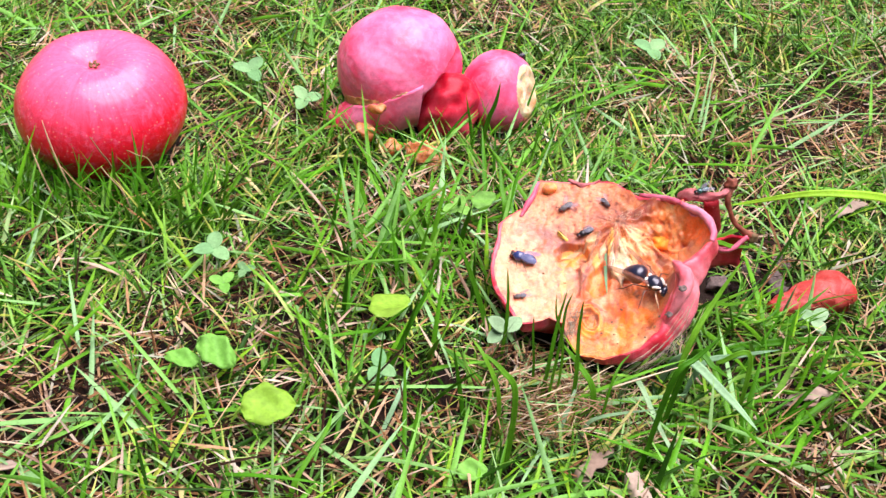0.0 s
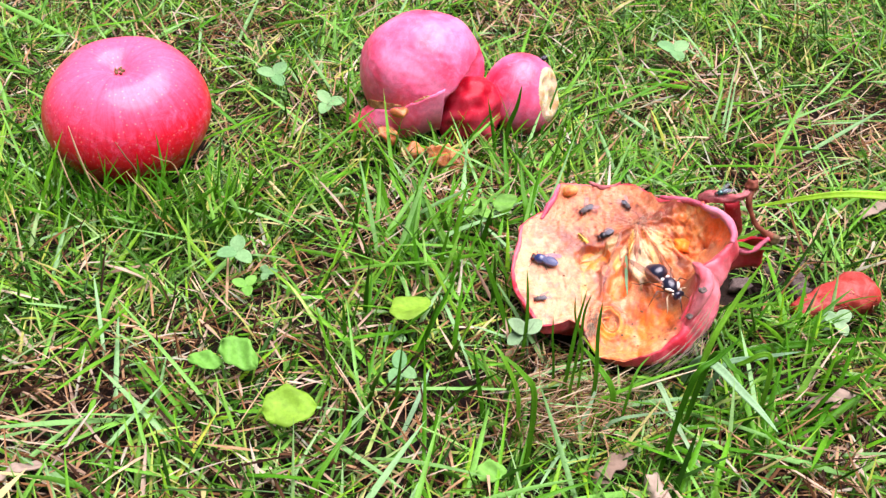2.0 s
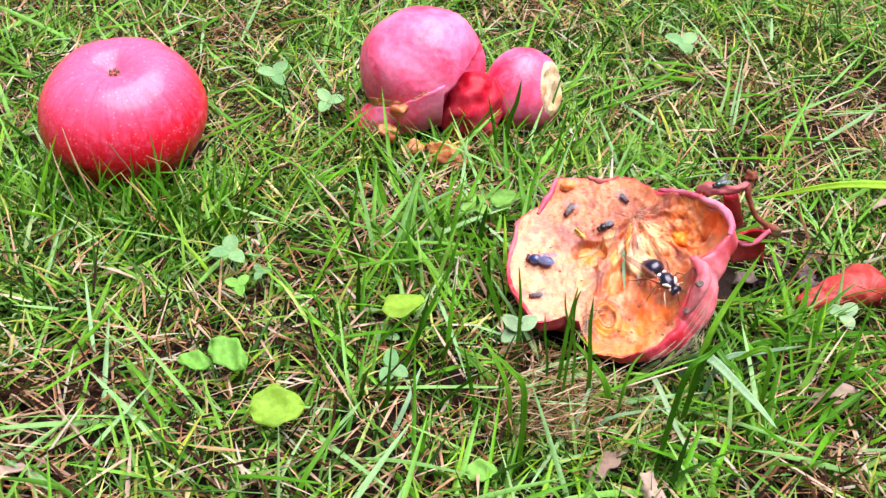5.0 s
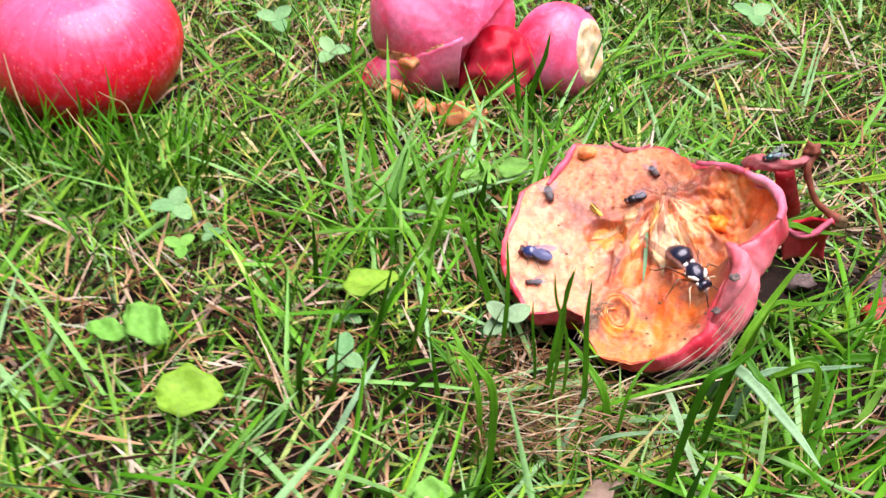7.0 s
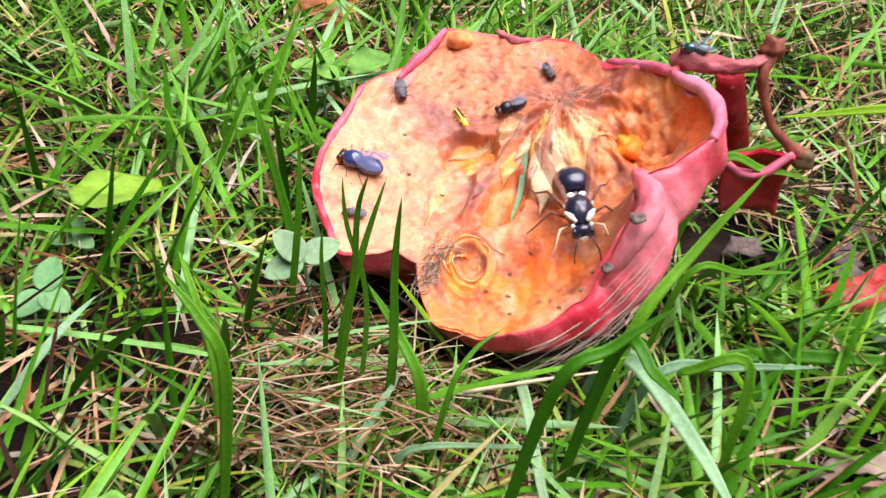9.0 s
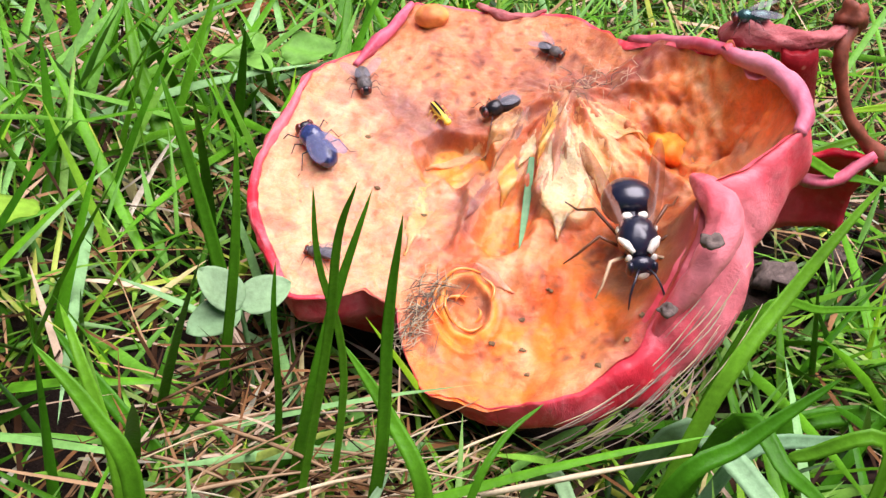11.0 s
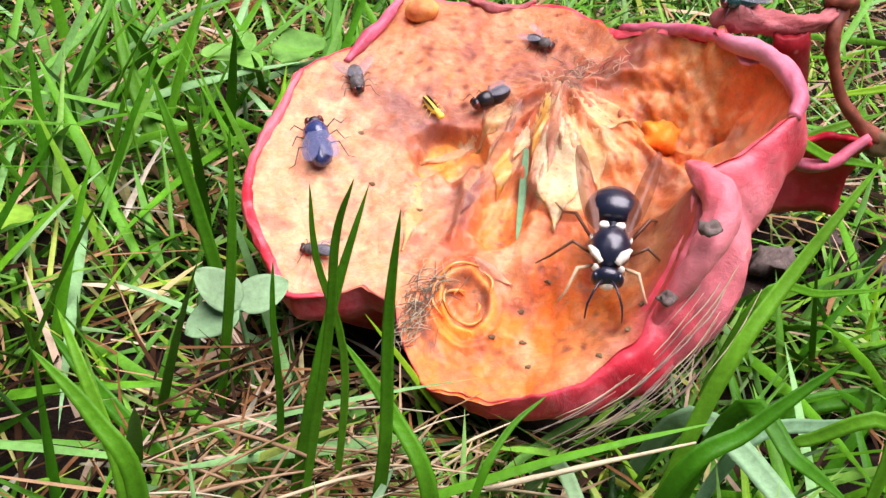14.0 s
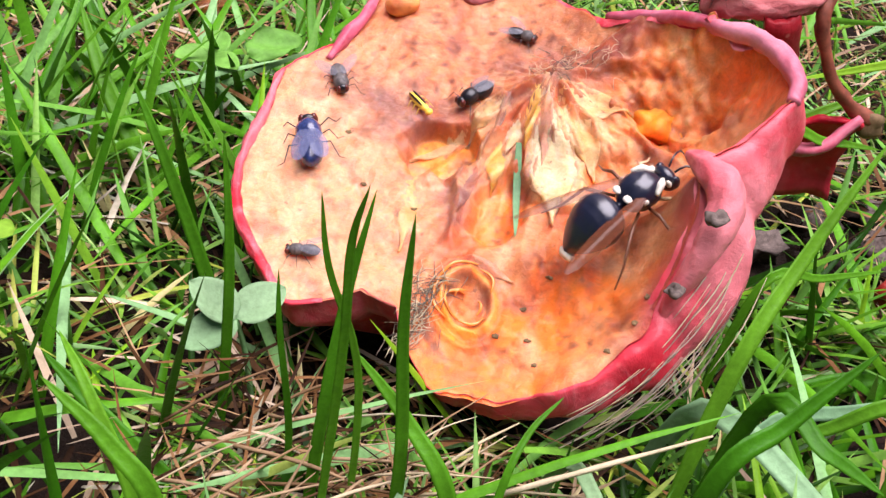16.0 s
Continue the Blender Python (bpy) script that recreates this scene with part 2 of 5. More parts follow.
chitin_yellow = plain("chitin_yellow", (0.75, 0.50, 0.05), 0.4)
eye_red = plain("eye_red", (0.10, 0.02, 0.015), 0.25)
wing_amber = wing_material("wing_amber", (0.19, 0.055, 0.022), 0.62)
wing_clear = wing_material("wing_clear", (0.22, 0.22, 0.26), 0.42)
wing_blue = wing_material("wing_blue", (0.17, 0.19, 0.33), 0.55)
stem_brown = plain("stem_brown", (0.21, 0.055, 0.028), 0.6, 0.4, 0.0, 0.5, 500.0)
dirt_grey = plain("dirt_grey", (0.13, 0.10, 0.085), 0.9, 0.2, 0.0, 0.6, 900.0)
fibre_pale = plain("fibre_pale", (0.55, 0.36, 0.22), 0.6)
bead_amber = plain("bead_amber", (0.78, 0.26, 0.05), 0.25, 0.5, 0.4, 0.25, 300.0)
calyx_brown = plain("calyx_brown", (0.16, 0.10, 0.045), 0.8, 0.3, 0.0, 0.5, 700.0)


# ---- building tools ----
def solid(name, verts, faces, mat, parent=None, label="", smooth=True):
    me = bpy.data.meshes.new(name)
    me.from_pydata([tuple(v) for v in verts], [], faces)
    me.materials.append(mat)
    if smooth:
        me.shade_smooth()
    me.update()
    ob = new(name, me)
    ob.parent = parent
    return tagged(ob, label)


def part(name, bm, mat, parent=None, label=""):
    bmesh.ops.recalc_face_normals(bm, faces=bm.faces)
    me = bpy.data.meshes.new(name)
    bm.to_mesh(me)
    bm.free()
    me.materials.append(mat)
    me.shade_smooth()
    ob = new(name, me)
    ob.parent = parent
    return tagged(ob, label)


def empty(name, m, label, category, group="", kind=""):
    ob = new(name)
    ob.empty_display_size = 0.005
    ob.matrix_world = m
    return tagged(ob, label, category, group, kind)


def ball(size, centre=(0, 0, 0), seg=16, rings=10, wob=0.0, freq=200.0, seed=0.0, turn=None):
    """A rounded body of three half-axes, uneven by wob metres."""
    bm = bmesh.new()
    bmesh.ops.create_uvsphere(bm, u_segments=seg, v_segments=rings, radius=1.0)
    for v in bm.verts:
        p = Vector((v.co.x * size[0], v.co.y * size[1], v.co.z * size[2]))
        if wob:
            p += v.co * wob * noise.noise(p * freq + Vector((seed, seed * 2, 0)))
        if turn:
            p = turn @ p
        v.co = p + Vector(centre)
    return bm


def smooth_line(points, steps=5):
    """A line that glides through the points."""
    p = [Vector(q) for q in points]
    p = [p[0] * 2 - p[1]] + p + [p[-1] * 2 - p[-2]]
    out = []
    for i in range(1, len(p) - 2):
        for k in range(steps):
            t = k / steps
            a, b, c, d = p[i - 1:i + 3]
            out.append(0.5 * (2 * b + (c - a) * t + (2 * a - 5 * b + 4 * c - d) * t * t + (3 * b - a - 3 * c + d) * t ** 3))
    return out + [p[-2]]


def tube(points, radii, sides=7, steps=4, bm=None, wob=0.0):
    bm = bm or bmesh.new()
    line = smooth_line(points, steps)
    n = len(line)
    rings = []
    for i, p in enumerate(line):
        f = i / (n - 1) * (len(radii) - 1)
        k = min(int(f), len(radii) - 2)
        r = radii[k] + (radii[k + 1] - radii[k]) * (f - k)
        d = (line[min(i + 1, n - 1)] - line[max(i - 1, 0)]).normalized()
        side = d.cross(Vector((0.13, 0.31, 0.94))).normalized()
        up = side.cross(d)
        ring = []
        for s in range(sides):
            a = 2 * math.pi * s / sides
            rr = r * (1 + wob * noise.noise(p * 300 + Vector((s, 0, 0))))
            ring.append(bm.verts.new(p + (side * math.cos(a) + up * math.sin(a)) * rr))
        rings.append(ring)
    for a, b in zip(rings, rings[1:]):
        for s in range(sides):
            bm.faces.new((a[s], a[(s + 1) % sides], b[(s + 1) % sides], b[s]))
    bm.faces.new(rings[0][::-1])
    bm.faces.new(rings[-1])
    return bm


def sheet(a, b, c, d, bulge, thick, nu=16, nv=12, ragged=0.0, seed=0.0, wrinkle=0.0, curl=(0, 0, 0)):
    """A thin bent piece of skin between four corners (a-b one edge, d-c the opposite), domed by bulge, with torn edges."""
    a, b, c, d, curl = (Vector(k) for k in (a, b, c, d, curl))
    up = (b - a).cross(d - a).normalized()
    grid = []
    for j in range(nv + 1):
        row = []
        for i in range(nu + 1):
            s, t = i / nu, j / nv
            if ragged:
                edge = ragged * noise.noise(Vector((s * 6 + seed, t * 6, seed)))
                s2, t2 = s + edge * (abs(2 * s - 1) ** 3), t + edge * (abs(2 * t - 1) ** 3)
            else:
                s2, t2 = s, t
            p = (a * (1 - s2) + b * s2) * (1 - t2) + (d * (1 - s2) + c * s2) * t2
            dome = 4 * s * (1 - s) * 0.5 + 4 * t * (1 - t) * 0.5
            p += up * (bulge * dome + wrinkle * noise.noise(p * 220 + Vector((seed, 0, 0)))) + curl * t ** 3
            row.append(p)
        grid.append(row)
    bm = bmesh.new()
    top = [[bm.verts.new(p) for p in row] for row in grid]
    low = [[bm.verts.new(p - up * thick) for p in row] for row in grid]
    for j in range(nv):
        for i in range(nu):
            bm.faces.new((top[j][i], top[j][i + 1], top[j + 1][i + 1], top[j + 1][i]))
            bm.faces.new((low[j][i], low[j + 1][i], low[j + 1][i + 1], low[j][i + 1]))
    ring = [(0, i) for i in range(nu)] + [(j, nu) for j in range(nv)] + [(nv, i) for i in range(nu, 0, -1)] + [(j, 0) for j in range(nv, 0, -1)]
    for p, q in zip(ring, ring[1:] + ring[:1]):
        bm.faces.new((top[p[0]][p[1]], low[p[0]][p[1]], low[q[0]][q[1]], top[q[0]][q[1]]))
    return bm


def pigment(ob, fn):
    """Gives each vertex of ob its pigment from fn(place)."""
    me = ob.data
    layer = me.color_attributes.new("pigment", "FLOAT_COLOR", "POINT")
    data = np.ones((len(me.vertices), 4), np.float32)
    for i, v in enumerate(me.vertices):
        data[i, :3] = fn(v.co)
    layer.data.foreach_set("color", data.ravel())
    return ob


def lerp3(a, b, t):
    t = max(0.0, min(1.0, t))
    return tuple(x + (y - x) * t for x, y in zip(a, b))


def bump_at(x, y, cx, cy, sx, sy, turn=0.0):
    """A soft mound of height 1 round (cx, cy)."""
    c, s = math.cos(turn), math.sin(turn)
    dx, dy = x - cx, y - cy
    p, q = (c * dx + s * dy) / sx, (c * dy - s * dx) / sy
    return math.exp(-(p * p + q * q))


# ---- the ground: one uneven sheet of soil ----
def lie(x, y):
    """The height of the soil."""
    return 0.003 * np.sin(x * 31 + 1.3) * np.cos(y * 27 + 0.4) + 0.0018 * np.sin(x * 83 + y * 61) - 0.002


def make_ground():
    xs = np.concatenate([[-60, -12, -3, -1.2], np.linspace(-0.6, 0.7, 131), [1.3, 3, 12, 60]])
    ys = np.concatenate([[-60, -12, -3, -1], np.linspace(-0.4, 0.9, 131), [1.5, 3, 12, 60]])
    verts = [(x, y, lie(x, y) if abs(x) < 2 and abs(y) < 2 else -0.004) for y in ys for x in xs]
    w = len(xs)
    faces = [(j * w + i, j * w + i + 1, (j + 1) * w + i + 1, (j + 1) * w + i) for j in range(len(ys) - 1) for i in range(w - 1)]
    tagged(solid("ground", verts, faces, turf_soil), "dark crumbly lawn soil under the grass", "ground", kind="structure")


make_ground()

# ---- the half-eaten apple: a hollowed half lying on its skin, its face tilted up ----
FN = Vector((-0.2036, -0.2614, 0.9435)).normalized()
FU = (Vector((1, 0, 0)) - FN * FN.x).normalized()
FV = FN.cross(FU)
FACE = Matrix((FU, FV, FN)).transposed().to_4x4()
FACE.translation = (0.0946, -0.0018, 0.0348)
# angle in degrees, reach in mm, lift in mm of the torn rim
RIM = [(1.4, 51.2, 22), (10.8, 51.3, 21), (17.1, 48.1, 20), (26.3, 47.1, 18), (41, 44.5, 12), (58.7, 44, 6), (65.7, 48, 4), (77.9, 51.6, 1), (88.4, 49.6, 0),
       (108.8, 57.8, 0), (113.6, 52.5, 0), (122.2, 46.7, 0), (138.8, 48.7, 0), (154.7, 43.2, 0), (170.1, 42.7, 0), (189.8, 41.7, 0), (204.1, 39.9, 0), (218.7, 40.2, -2),
       (229.9, 29.8, -2), (242.4, 28.6, -3), (251.9, 34.9, -5), (257.8, 39.5, -7), (273.4, 40.8, -9), (282.9, 41.6, -7), (289.7, 42.8, -4), (299.4, 42.6, -2), (306.1, 42.4, 0),
       (313.2, 40.8, 3), (319, 40.0, 6), (326, 39.6, 10), (333, 38.5, 15), (338.9, 38.2, 19), (355.1, 49.8, 22)]
ra = np.radians([r[0] - 360 for r in RIM] + [r[0] for r in RIM] + [r[0] + 360 for r in RIM])
rr_ = np.array([r[1] for r in RIM] * 3) / 1000
rh_ = np.array([r[2] for r in RIM] * 3) / 1000


def rim_reach(a):
    return float(np.interp(a, ra, rr_))


def rim_lift(a):
    return float(np.interp(a, ra, rh_))


def skin_bulge(a):
    """How far the skin swells out past the rim."""
    d = math.degrees(a) % 360
    return float(np.interp(d, [0, 8, 30, 60, 150, 180, 215, 232, 245, 262, 285, 298, 312, 322, 335, 345, 352, 360],
                           [3, 2.5, 2.5, 1, 2.5, 3, 3.2, 1.5, 1.5, 1.0, 1.5, 3.5, 7.5, 11, 12.5, 8, 4.5, 3])) / 1000


def in_face(x, y):
    """The place (u, v) over its reach: under 1 within the rim."""
    return math.hypot(x, y) / rim_reach(math.atan2(y, x) % (2 * math.pi))


def dish(x, y, cx, cy, sx, sy, turn=0.0, soft=0.18, wander=0.10):
    """1 inside a ragged oval, falling to 0 over a short edge."""
    c, s = math.cos(turn), math.sin(turn)
    dx, dy = x - cx, y - cy
    p, q = (c * dx + s * dy) / sx, (c * dy - s * dx) / sy
    d = math.hypot(p, q) + wander * noise.noise(Vector((x * 260, y * 260, cx * 900)))
    t = max(0.0, min(1.0, (1 + soft - d) / (2 * soft)))
    return t * t * (3 - 2 * t)


def strand(x, y, x0, y0, x1, y1, w):
    """1 along a thin wavering line from one place to another."""
    dx, dy = x1 - x0, y1 - y0
    ln = math.hypot(dx, dy)
    a = ((x - x0) * dx + (y - y0) * dy) / ln
    if a < -w or a > ln + w:
        return 0.0
    o = ((y - y0) * dx - (x - x0) * dy) / ln + 0.0009 * noise.noise(Vector((a * 260, x0 * 700, 0)))
    return math.exp(-(o / w) ** 2) * max(0.0, min(1.0, (ln + w - a) / (0.25 * ln)))


STRANDS = [(0.0151, 0.0228, -0.0025, 0.0071, 0.0009), (0.0151, 0.0217, 0.0054, 0.0029, 0.0008), (-0.0025, 0.0071, -0.0045, -0.0128, 0.0010), (0.0156, 0.0238, 0.0336, 0.0245, 0.0008),
           (0.0145, 0.0209, 0.0137, 0.0042, 0.0008), (0.0151, 0.0217, 0.0234, 0.0080, 0.0009), (0.0135, 0.0232, -0.0009, 0.0195, 0.0007), (0.0285, 0.0099, 0.0353, 0.0014, 0.0009)]


def face_height(x, y):
    a = math.atan2(y, x) % (2 * math.pi)
    f = min(1.0, math.hypot(x, y) / rim_reach(a))
    h = rim_lift(a) * f ** 4.5 - 0.003 * (1 - f * f)
    inner = 1 - f ** 7
    h += 0.0045 * bump_at(x, y, 0.0143, 0.0210, 0.0100, 0.0090)
    h -= inner * 0.0070 * dish(x, y, 0.0415, 0.0130, 0.0110, 0.0065, 0.1, 0.45)
    hole = dish(x, y, 0.0415, 0.0150, 0.0130, 0.0110, 0.1, 0.35)
    h += hole * (0.0026 * noise.noise(Vector((x * 150, y * 190, 7))) + 0.0013 * noise.noise(Vector((x * 380, y * 380, 8))) + 0.0005 * noise.noise(Vector((x * 900, y * 900, 8))))
    h += 0.0022 * dish(x, y, 0.0279, 0.0281, 0.0055, 0.0030, 0.2, 0.4)
    h -= 0.0046 * dish(x, y, -0.0065, 0.0115, 0.0074, 0.0066, 0.3, 0.14, 0.35)
    h -= inner * 0.0050 * dish(x, y, 0.0045, -0.0310, 0.0150, 0.0110, 0.5, 0.6)
    h -= inner * 0.0030 * dish(x, y, 0.0266, -0.0148, 0.0090, 0.0160, 0.2, 0.5)
    h -= 0.0032 * dish(x, y, 0.0041, -0.0034, 0.0046, 0.0080, -0.3, 0.25, 0.22)
    h += 0.0020 * dish(x, y, 0.0142, 0.0056, 0.0056, 0.0108, 0.10, 0.10, 0.18) + 0.0012 * dish(x, y, 0.0030, 0.0190, 0.0035, 0.0028, 0.5, 0.15, 0.25)
    h += 0.0014 * dish(x, y, 0.0220, 0.0112, 0.0110, 0.0050, -0.1, 0.18, 0.25)
    h += 0.0010 * dish(x, y, 0.0000, 0.0380, 0.0200, 0.0140, 0.0, 0.3)
    d = math.hypot(x + 0.0016, (y + 0.0227) * 0.92)
    ragged = 0.6 + 0.6 * noise.noise(Vector((a * 5, d * 300, 2)))
    h += 0.0016 * ragged * math.exp(-((d - 0.0042) / 0.0009) ** 2) - 0.0018 * math.exp(-(d / 0.003) ** 2)
    h += 0.0010 * ragged * math.exp(-((d - 0.0066) / 0.0007) ** 2) * (0.5 + 0.5 * math.sin(a * 3))
    h += 0.0016 * max(strand(x, y, *s) for s in STRANDS)
    q = Vector((x, y, 0))
    torn = dish(x, y, 0.0120, -0.0050, 0.0260, 0.0330, 0.0, 0.3)
    along = Vector(((x - 0.015) * 90, (y - 0.024) * 90, 0))
    fan = math.atan2(y - 0.024, x - 0.015)
    h += torn * (0.0010 * noise.noise(Vector((fan * 7, along.length * 1.2, 4))) + 0.0006 * noise.noise(Vector((fan * 19, along.length * 2.0, 9))))
    h += 0.0008 * noise.noise(q * 110) + 0.0005 * noise.noise(Vector((x * 420, y * 230, 3))) + 0.00016 * noise.noise(q * 800) + 0.00008 * noise.noise(q * 1800)
    return h


PALE, CREAM, ORANGE, AMBER = (0.62, 0.225, 0.092), (0.74, 0.40, 0.20), (0.92, 0.23, 0.010), (0.96, 0.36, 0.018)
RUST, BROWN, PURPLE, DARK = (0.66, 0.105, 0.010), (0.22, 0.050, 0.016), (0.24, 0.085, 0.075), (0.035, 0.016, 0.012)
ROSE = (0.40, 0.105, 0.060)


def face_pigment(p):
    x, y = p.x, p.y
    q = Vector((x, y, 0))
    w = noise.noise(q * 110) * 0.6 + noise.noise(q * 300) * 0.4
    c = lerp3(PALE, CREAM, 0.9 * dish(x, y, -0.0340, 0.0040, 0.0140, 0.0350, 0.0, 0.6) + 0.4 * w)
    c = lerp3(c, CREAM, 0.8 * dish(x, y, -0.0146, -0.0107, 0.0100, 0.0110, 0.3, 0.6) + 0.3 * w)
    c = lerp3(c, ORANGE, dish(x, y, 0.0060, -0.0320, 0.0200, 0.0150, 0.5, 0.45) * (1.0 + 0.5 * w))
    c = lerp3(c, ORANGE, dish(x, y, 0.0255, -0.0148, 0.0120, 0.0190, 0.2, 0.5) * (0.7 + 0.6 * w))
    c = lerp3(c, ORANGE, dish(x, y, 0.0041, -0.0034, 0.0048, 0.0084, -0.3, 0.3, 0.2) * 0.95)
    c = lerp3(c, AMBER, dish(x, y, 0.0255, 0.0114, 0.0105, 0.0056, -0.2, 0.5) * (0.45 + w))
    c = lerp3(c, CREAM, dish(x, y, 0.0220, 0.0112, 0.0110, 0.0050, -0.1, 0.25, 0.25) * (0.6 + w))
    c = lerp3(c, RUST, 0.6 * dish(x, y, 0.0140, 0.0050, 0.0062, 0.0118, 0.10, 0.12, 0.18))
    c = lerp3(c, CREAM, dish(x, y, 0.0142, 0.0056, 0.0056, 0.0108, 0.10, 0.12, 0.18))
    c = lerp3(c, CREAM, 0.8 * dish(x, y, 0.0030, 0.0190, 0.0035, 0.0028, 0.5, 0.25, 0.25))
    c = lerp3(c, RUST, 0.7 * dish(x, y, -0.0068, 0.0122, 0.0086, 0.0074, 0.3, 0.15, 0.28))
    c = lerp3(c, AMBER, dish(x, y, -0.0065, 0.0121, 0.0074, 0.0064, 0.3, 0.35, 0.28) * (0.9 + 0.3 * w))
    c = lerp3(c, ORANGE, dish(x, y, 0.0420, 0.0160, 0.0155, 0.0125, 0.1, 0.25, 0.25))
    c = lerp3(c, (0.70, 0.15, 0.035), (0.20 + 1.4 * w) * dish(x, y, 0.0420, 0.0160, 0.0150, 0.0120, 0.1, 0.35, 0.25))
    c = lerp3(c, BROWN, dish(x, y, 0.0290, 0.0285, 0.0085, 0.0040, 0.2, 0.6, 0.3) * (0.5 + w))
    c = lerp3(c, (0.82, 0.30, 0.11), dish(x, y, 0.0398, 0.0200, 0.0065, 0.0040, 0.1, 0.4, 0.4) * (0.8 + w))
    c = lerp3(c, (0.92, 0.11, 0.008), dish(x, y, 0.0488, 0.0085, 0.0040, 0.0105, 0.1, 0.4, 0.3) * 0.9)
    c = lerp3(c, BROWN, 0.35 * dish(x, y, 0.0375, 0.0225, 0.0060, 0.0030, 0.1, 0.5, 0.4))
    c = lerp3(c, BROWN, 0.45 * dish(x, y, 0.0432, 0.0115, 0.0030, 0.0050, 0.3, 0.6, 0.4))
    c = lerp3(c, BROWN, 0.3 * dish(x, y, 0.0344, 0.0138, 0.0072, 0.0052, -0.15, 0.2))
    c = lerp3(c, AMBER, dish(x, y, 0.0344, 0.0146, 0.0060, 0.0040, -0.15, 0.2))
    c = lerp3(c, PURPLE, dish(x, y, -0.0150, 0.0200, 0.0095, 0.0060, -0.45, 0.7, 0.6) * 1.0)
    c = lerp3(c, AMBER, dish(x, y, -0.0066, 0.0118, 0.0064, 0.0054, 0.3, 0.14, 0.35))
    c = lerp3(c, PURPLE, dish(x, y, -0.0249, 0.0284, 0.0067, 0.0040, -0.5, 0.9, 0.4) * 0.4)
    c = lerp3(c, BROWN, dish(x, y, 0.0150, 0.0260, 0.0058, 0.0045, 0.3, 0.7, 0.4) * 0.7)
    c = lerp3(c, PURPLE, dish(x, y, -0.0040, -0.0010, 0.0035, 0.0120, -0.10, 0.7, 0.4) * 0.75)
    c = lerp3(c, (0.44, 0.12, 0.035), dish(x, y, 0.0310, -0.0150, 0.0070, 0.0130, 0.3, 0.8, 0.5) * 0.9)
    c = lerp3(c, BROWN, dish(x, y, 0.0243, -0.0285, 0.0050, 0.0033, 0.4, 0.9, 0.4) * 0.5)
    c = lerp3(c, CREAM, dish(x, y, 0.0200, -0.0380, 0.0110, 0.0040, 0.60, 0.6, 0.3) * 0.85)
    fan, far = math.atan2(y - 0.024, x - 0.015), math.hypot(x - 0.015, y - 0.024)
    torn = dish(x, y, 0.0120, -0.0080, 0.0250, 0.0310, 0.0, 0.4)
    streak = noise.noise(Vector((fan * 6, far * 60, 31))) + 0.6 * noise.noise(Vector((fan * 15, far * 130, 37)))
    c = lerp3(c, CREAM, torn * max(0.0, streak - 0.06) * 1.5)
    c = lerp3(c, RUST, torn * max(0.0, -0.10 - streak) * 1.7)
    c = lerp3(c, (0.76, 0.46, 0.24), 0.85 * dish(x, y, 0.0142, 0.0040, 0.0050, 0.0092, 0.10, 0.15, 0.20))
    c = lerp3(c, (0.76, 0.44, 0.20), 0.7 * dish(x, y, 0.0225, 0.0105, 0.0085, 0.0040, -0.1, 0.35, 0.30))
    m1 = noise.noise(Vector((x * 170, y * 120, 11))) + 0.5 * noise.noise(q * 420)
    c = lerp3(c, ROSE, max(0.0, m1 - 0.10) * 1.2)
    m2 = noise.noise(Vector((x * 240 + y * 90, y * 150, 23))) + 0.6 * noise.noise(q * 700)
    c = lerp3(c, BROWN, max(0.0, m2 - 0.24) * 1.5)
    c = lerp3(c, (0.30, 0.06, 0.045), 0.8 * dish(x, y, 0.0275, 0.0270, 0.0095, 0.0040, 0.1, 0.7, 0.6))
    c = lerp3(c, PURPLE, 0.6 * dish(x, y, 0.0090, 0.0330, 0.0080, 0.0050, 0.3, 0.8, 0.6))
    c = lerp3(c, BROWN, 0.5 * dish(x, y, 0.0330, -0.0080, 0.0040, 0.0100, 0.1, 0.8, 0.6))
    c = lerp3(c, DARK, 0.85 * dish(x, y, 0.0153, 0.0240, 0.0030, 0.0026, 0.0, 0.6, 0.6))
    for x0, y0, x1, y1, wd in STRANDS:
        c = lerp3(c, BROWN, 0.55 * strand(x, y, x0, y0, x1, y1, wd * 0.8))
    d = math.hypot(x + 0.0016, (y + 0.0227) * 0.92)
    c = lerp3(c, BROWN, 0.65 * math.exp(-((d - 0.0034) / 0.0006) ** 2))
    c = lerp3(c, AMBER, 0.7 * math.exp(-((d - 0.0046) / 0.0006) ** 2))
    # fine brown specks, thick on the dried upper part
    s = noise.noise(q * 480 + Vector((7, 1, 0)))
    thick = dish(x, y, -0.0020, 0.0330, 0.0250, 0.0150, 0.0, 0.5)
    if s > 0.52 - 0.26 * thick:
        c = lerp3(c, BROWN, (s - 0.52 + 0.26 * thick) * 3.5)
    ragged = dish(x, y, 0.0405, 0.0150, 0.0165, 0.0130, 0.1, 0.3)
    if ragged > 0:
        m5 = noise.noise(p * 260 + Vector((5, 0, 0))) + 0.6 * noise.noise(p * 620)
        tone = lerp3(lerp3((0.88, 0.27, 0.055), (0.88, 0.50, 0.24), m5 * 1.6), (0.40, 0.075, 0.030), -0.15 - m5 * 1.5)
        c = lerp3(c, tone, 0.85 * ragged)
        c = lerp3(c, (0.94, 0.15, 0.02), 0.75 * dish(x, y, 0.0482, 0.0105, 0.0045, 0.0100, 0.1, 0.5, 0.3))
    c = lerp3(c, (0.75, 0.42, 0.26), (0.40 + 0.4 * w) * dish(x, y, -0.0290, 0.0000, 0.0170, 0.0340, 0.0, 0.6))
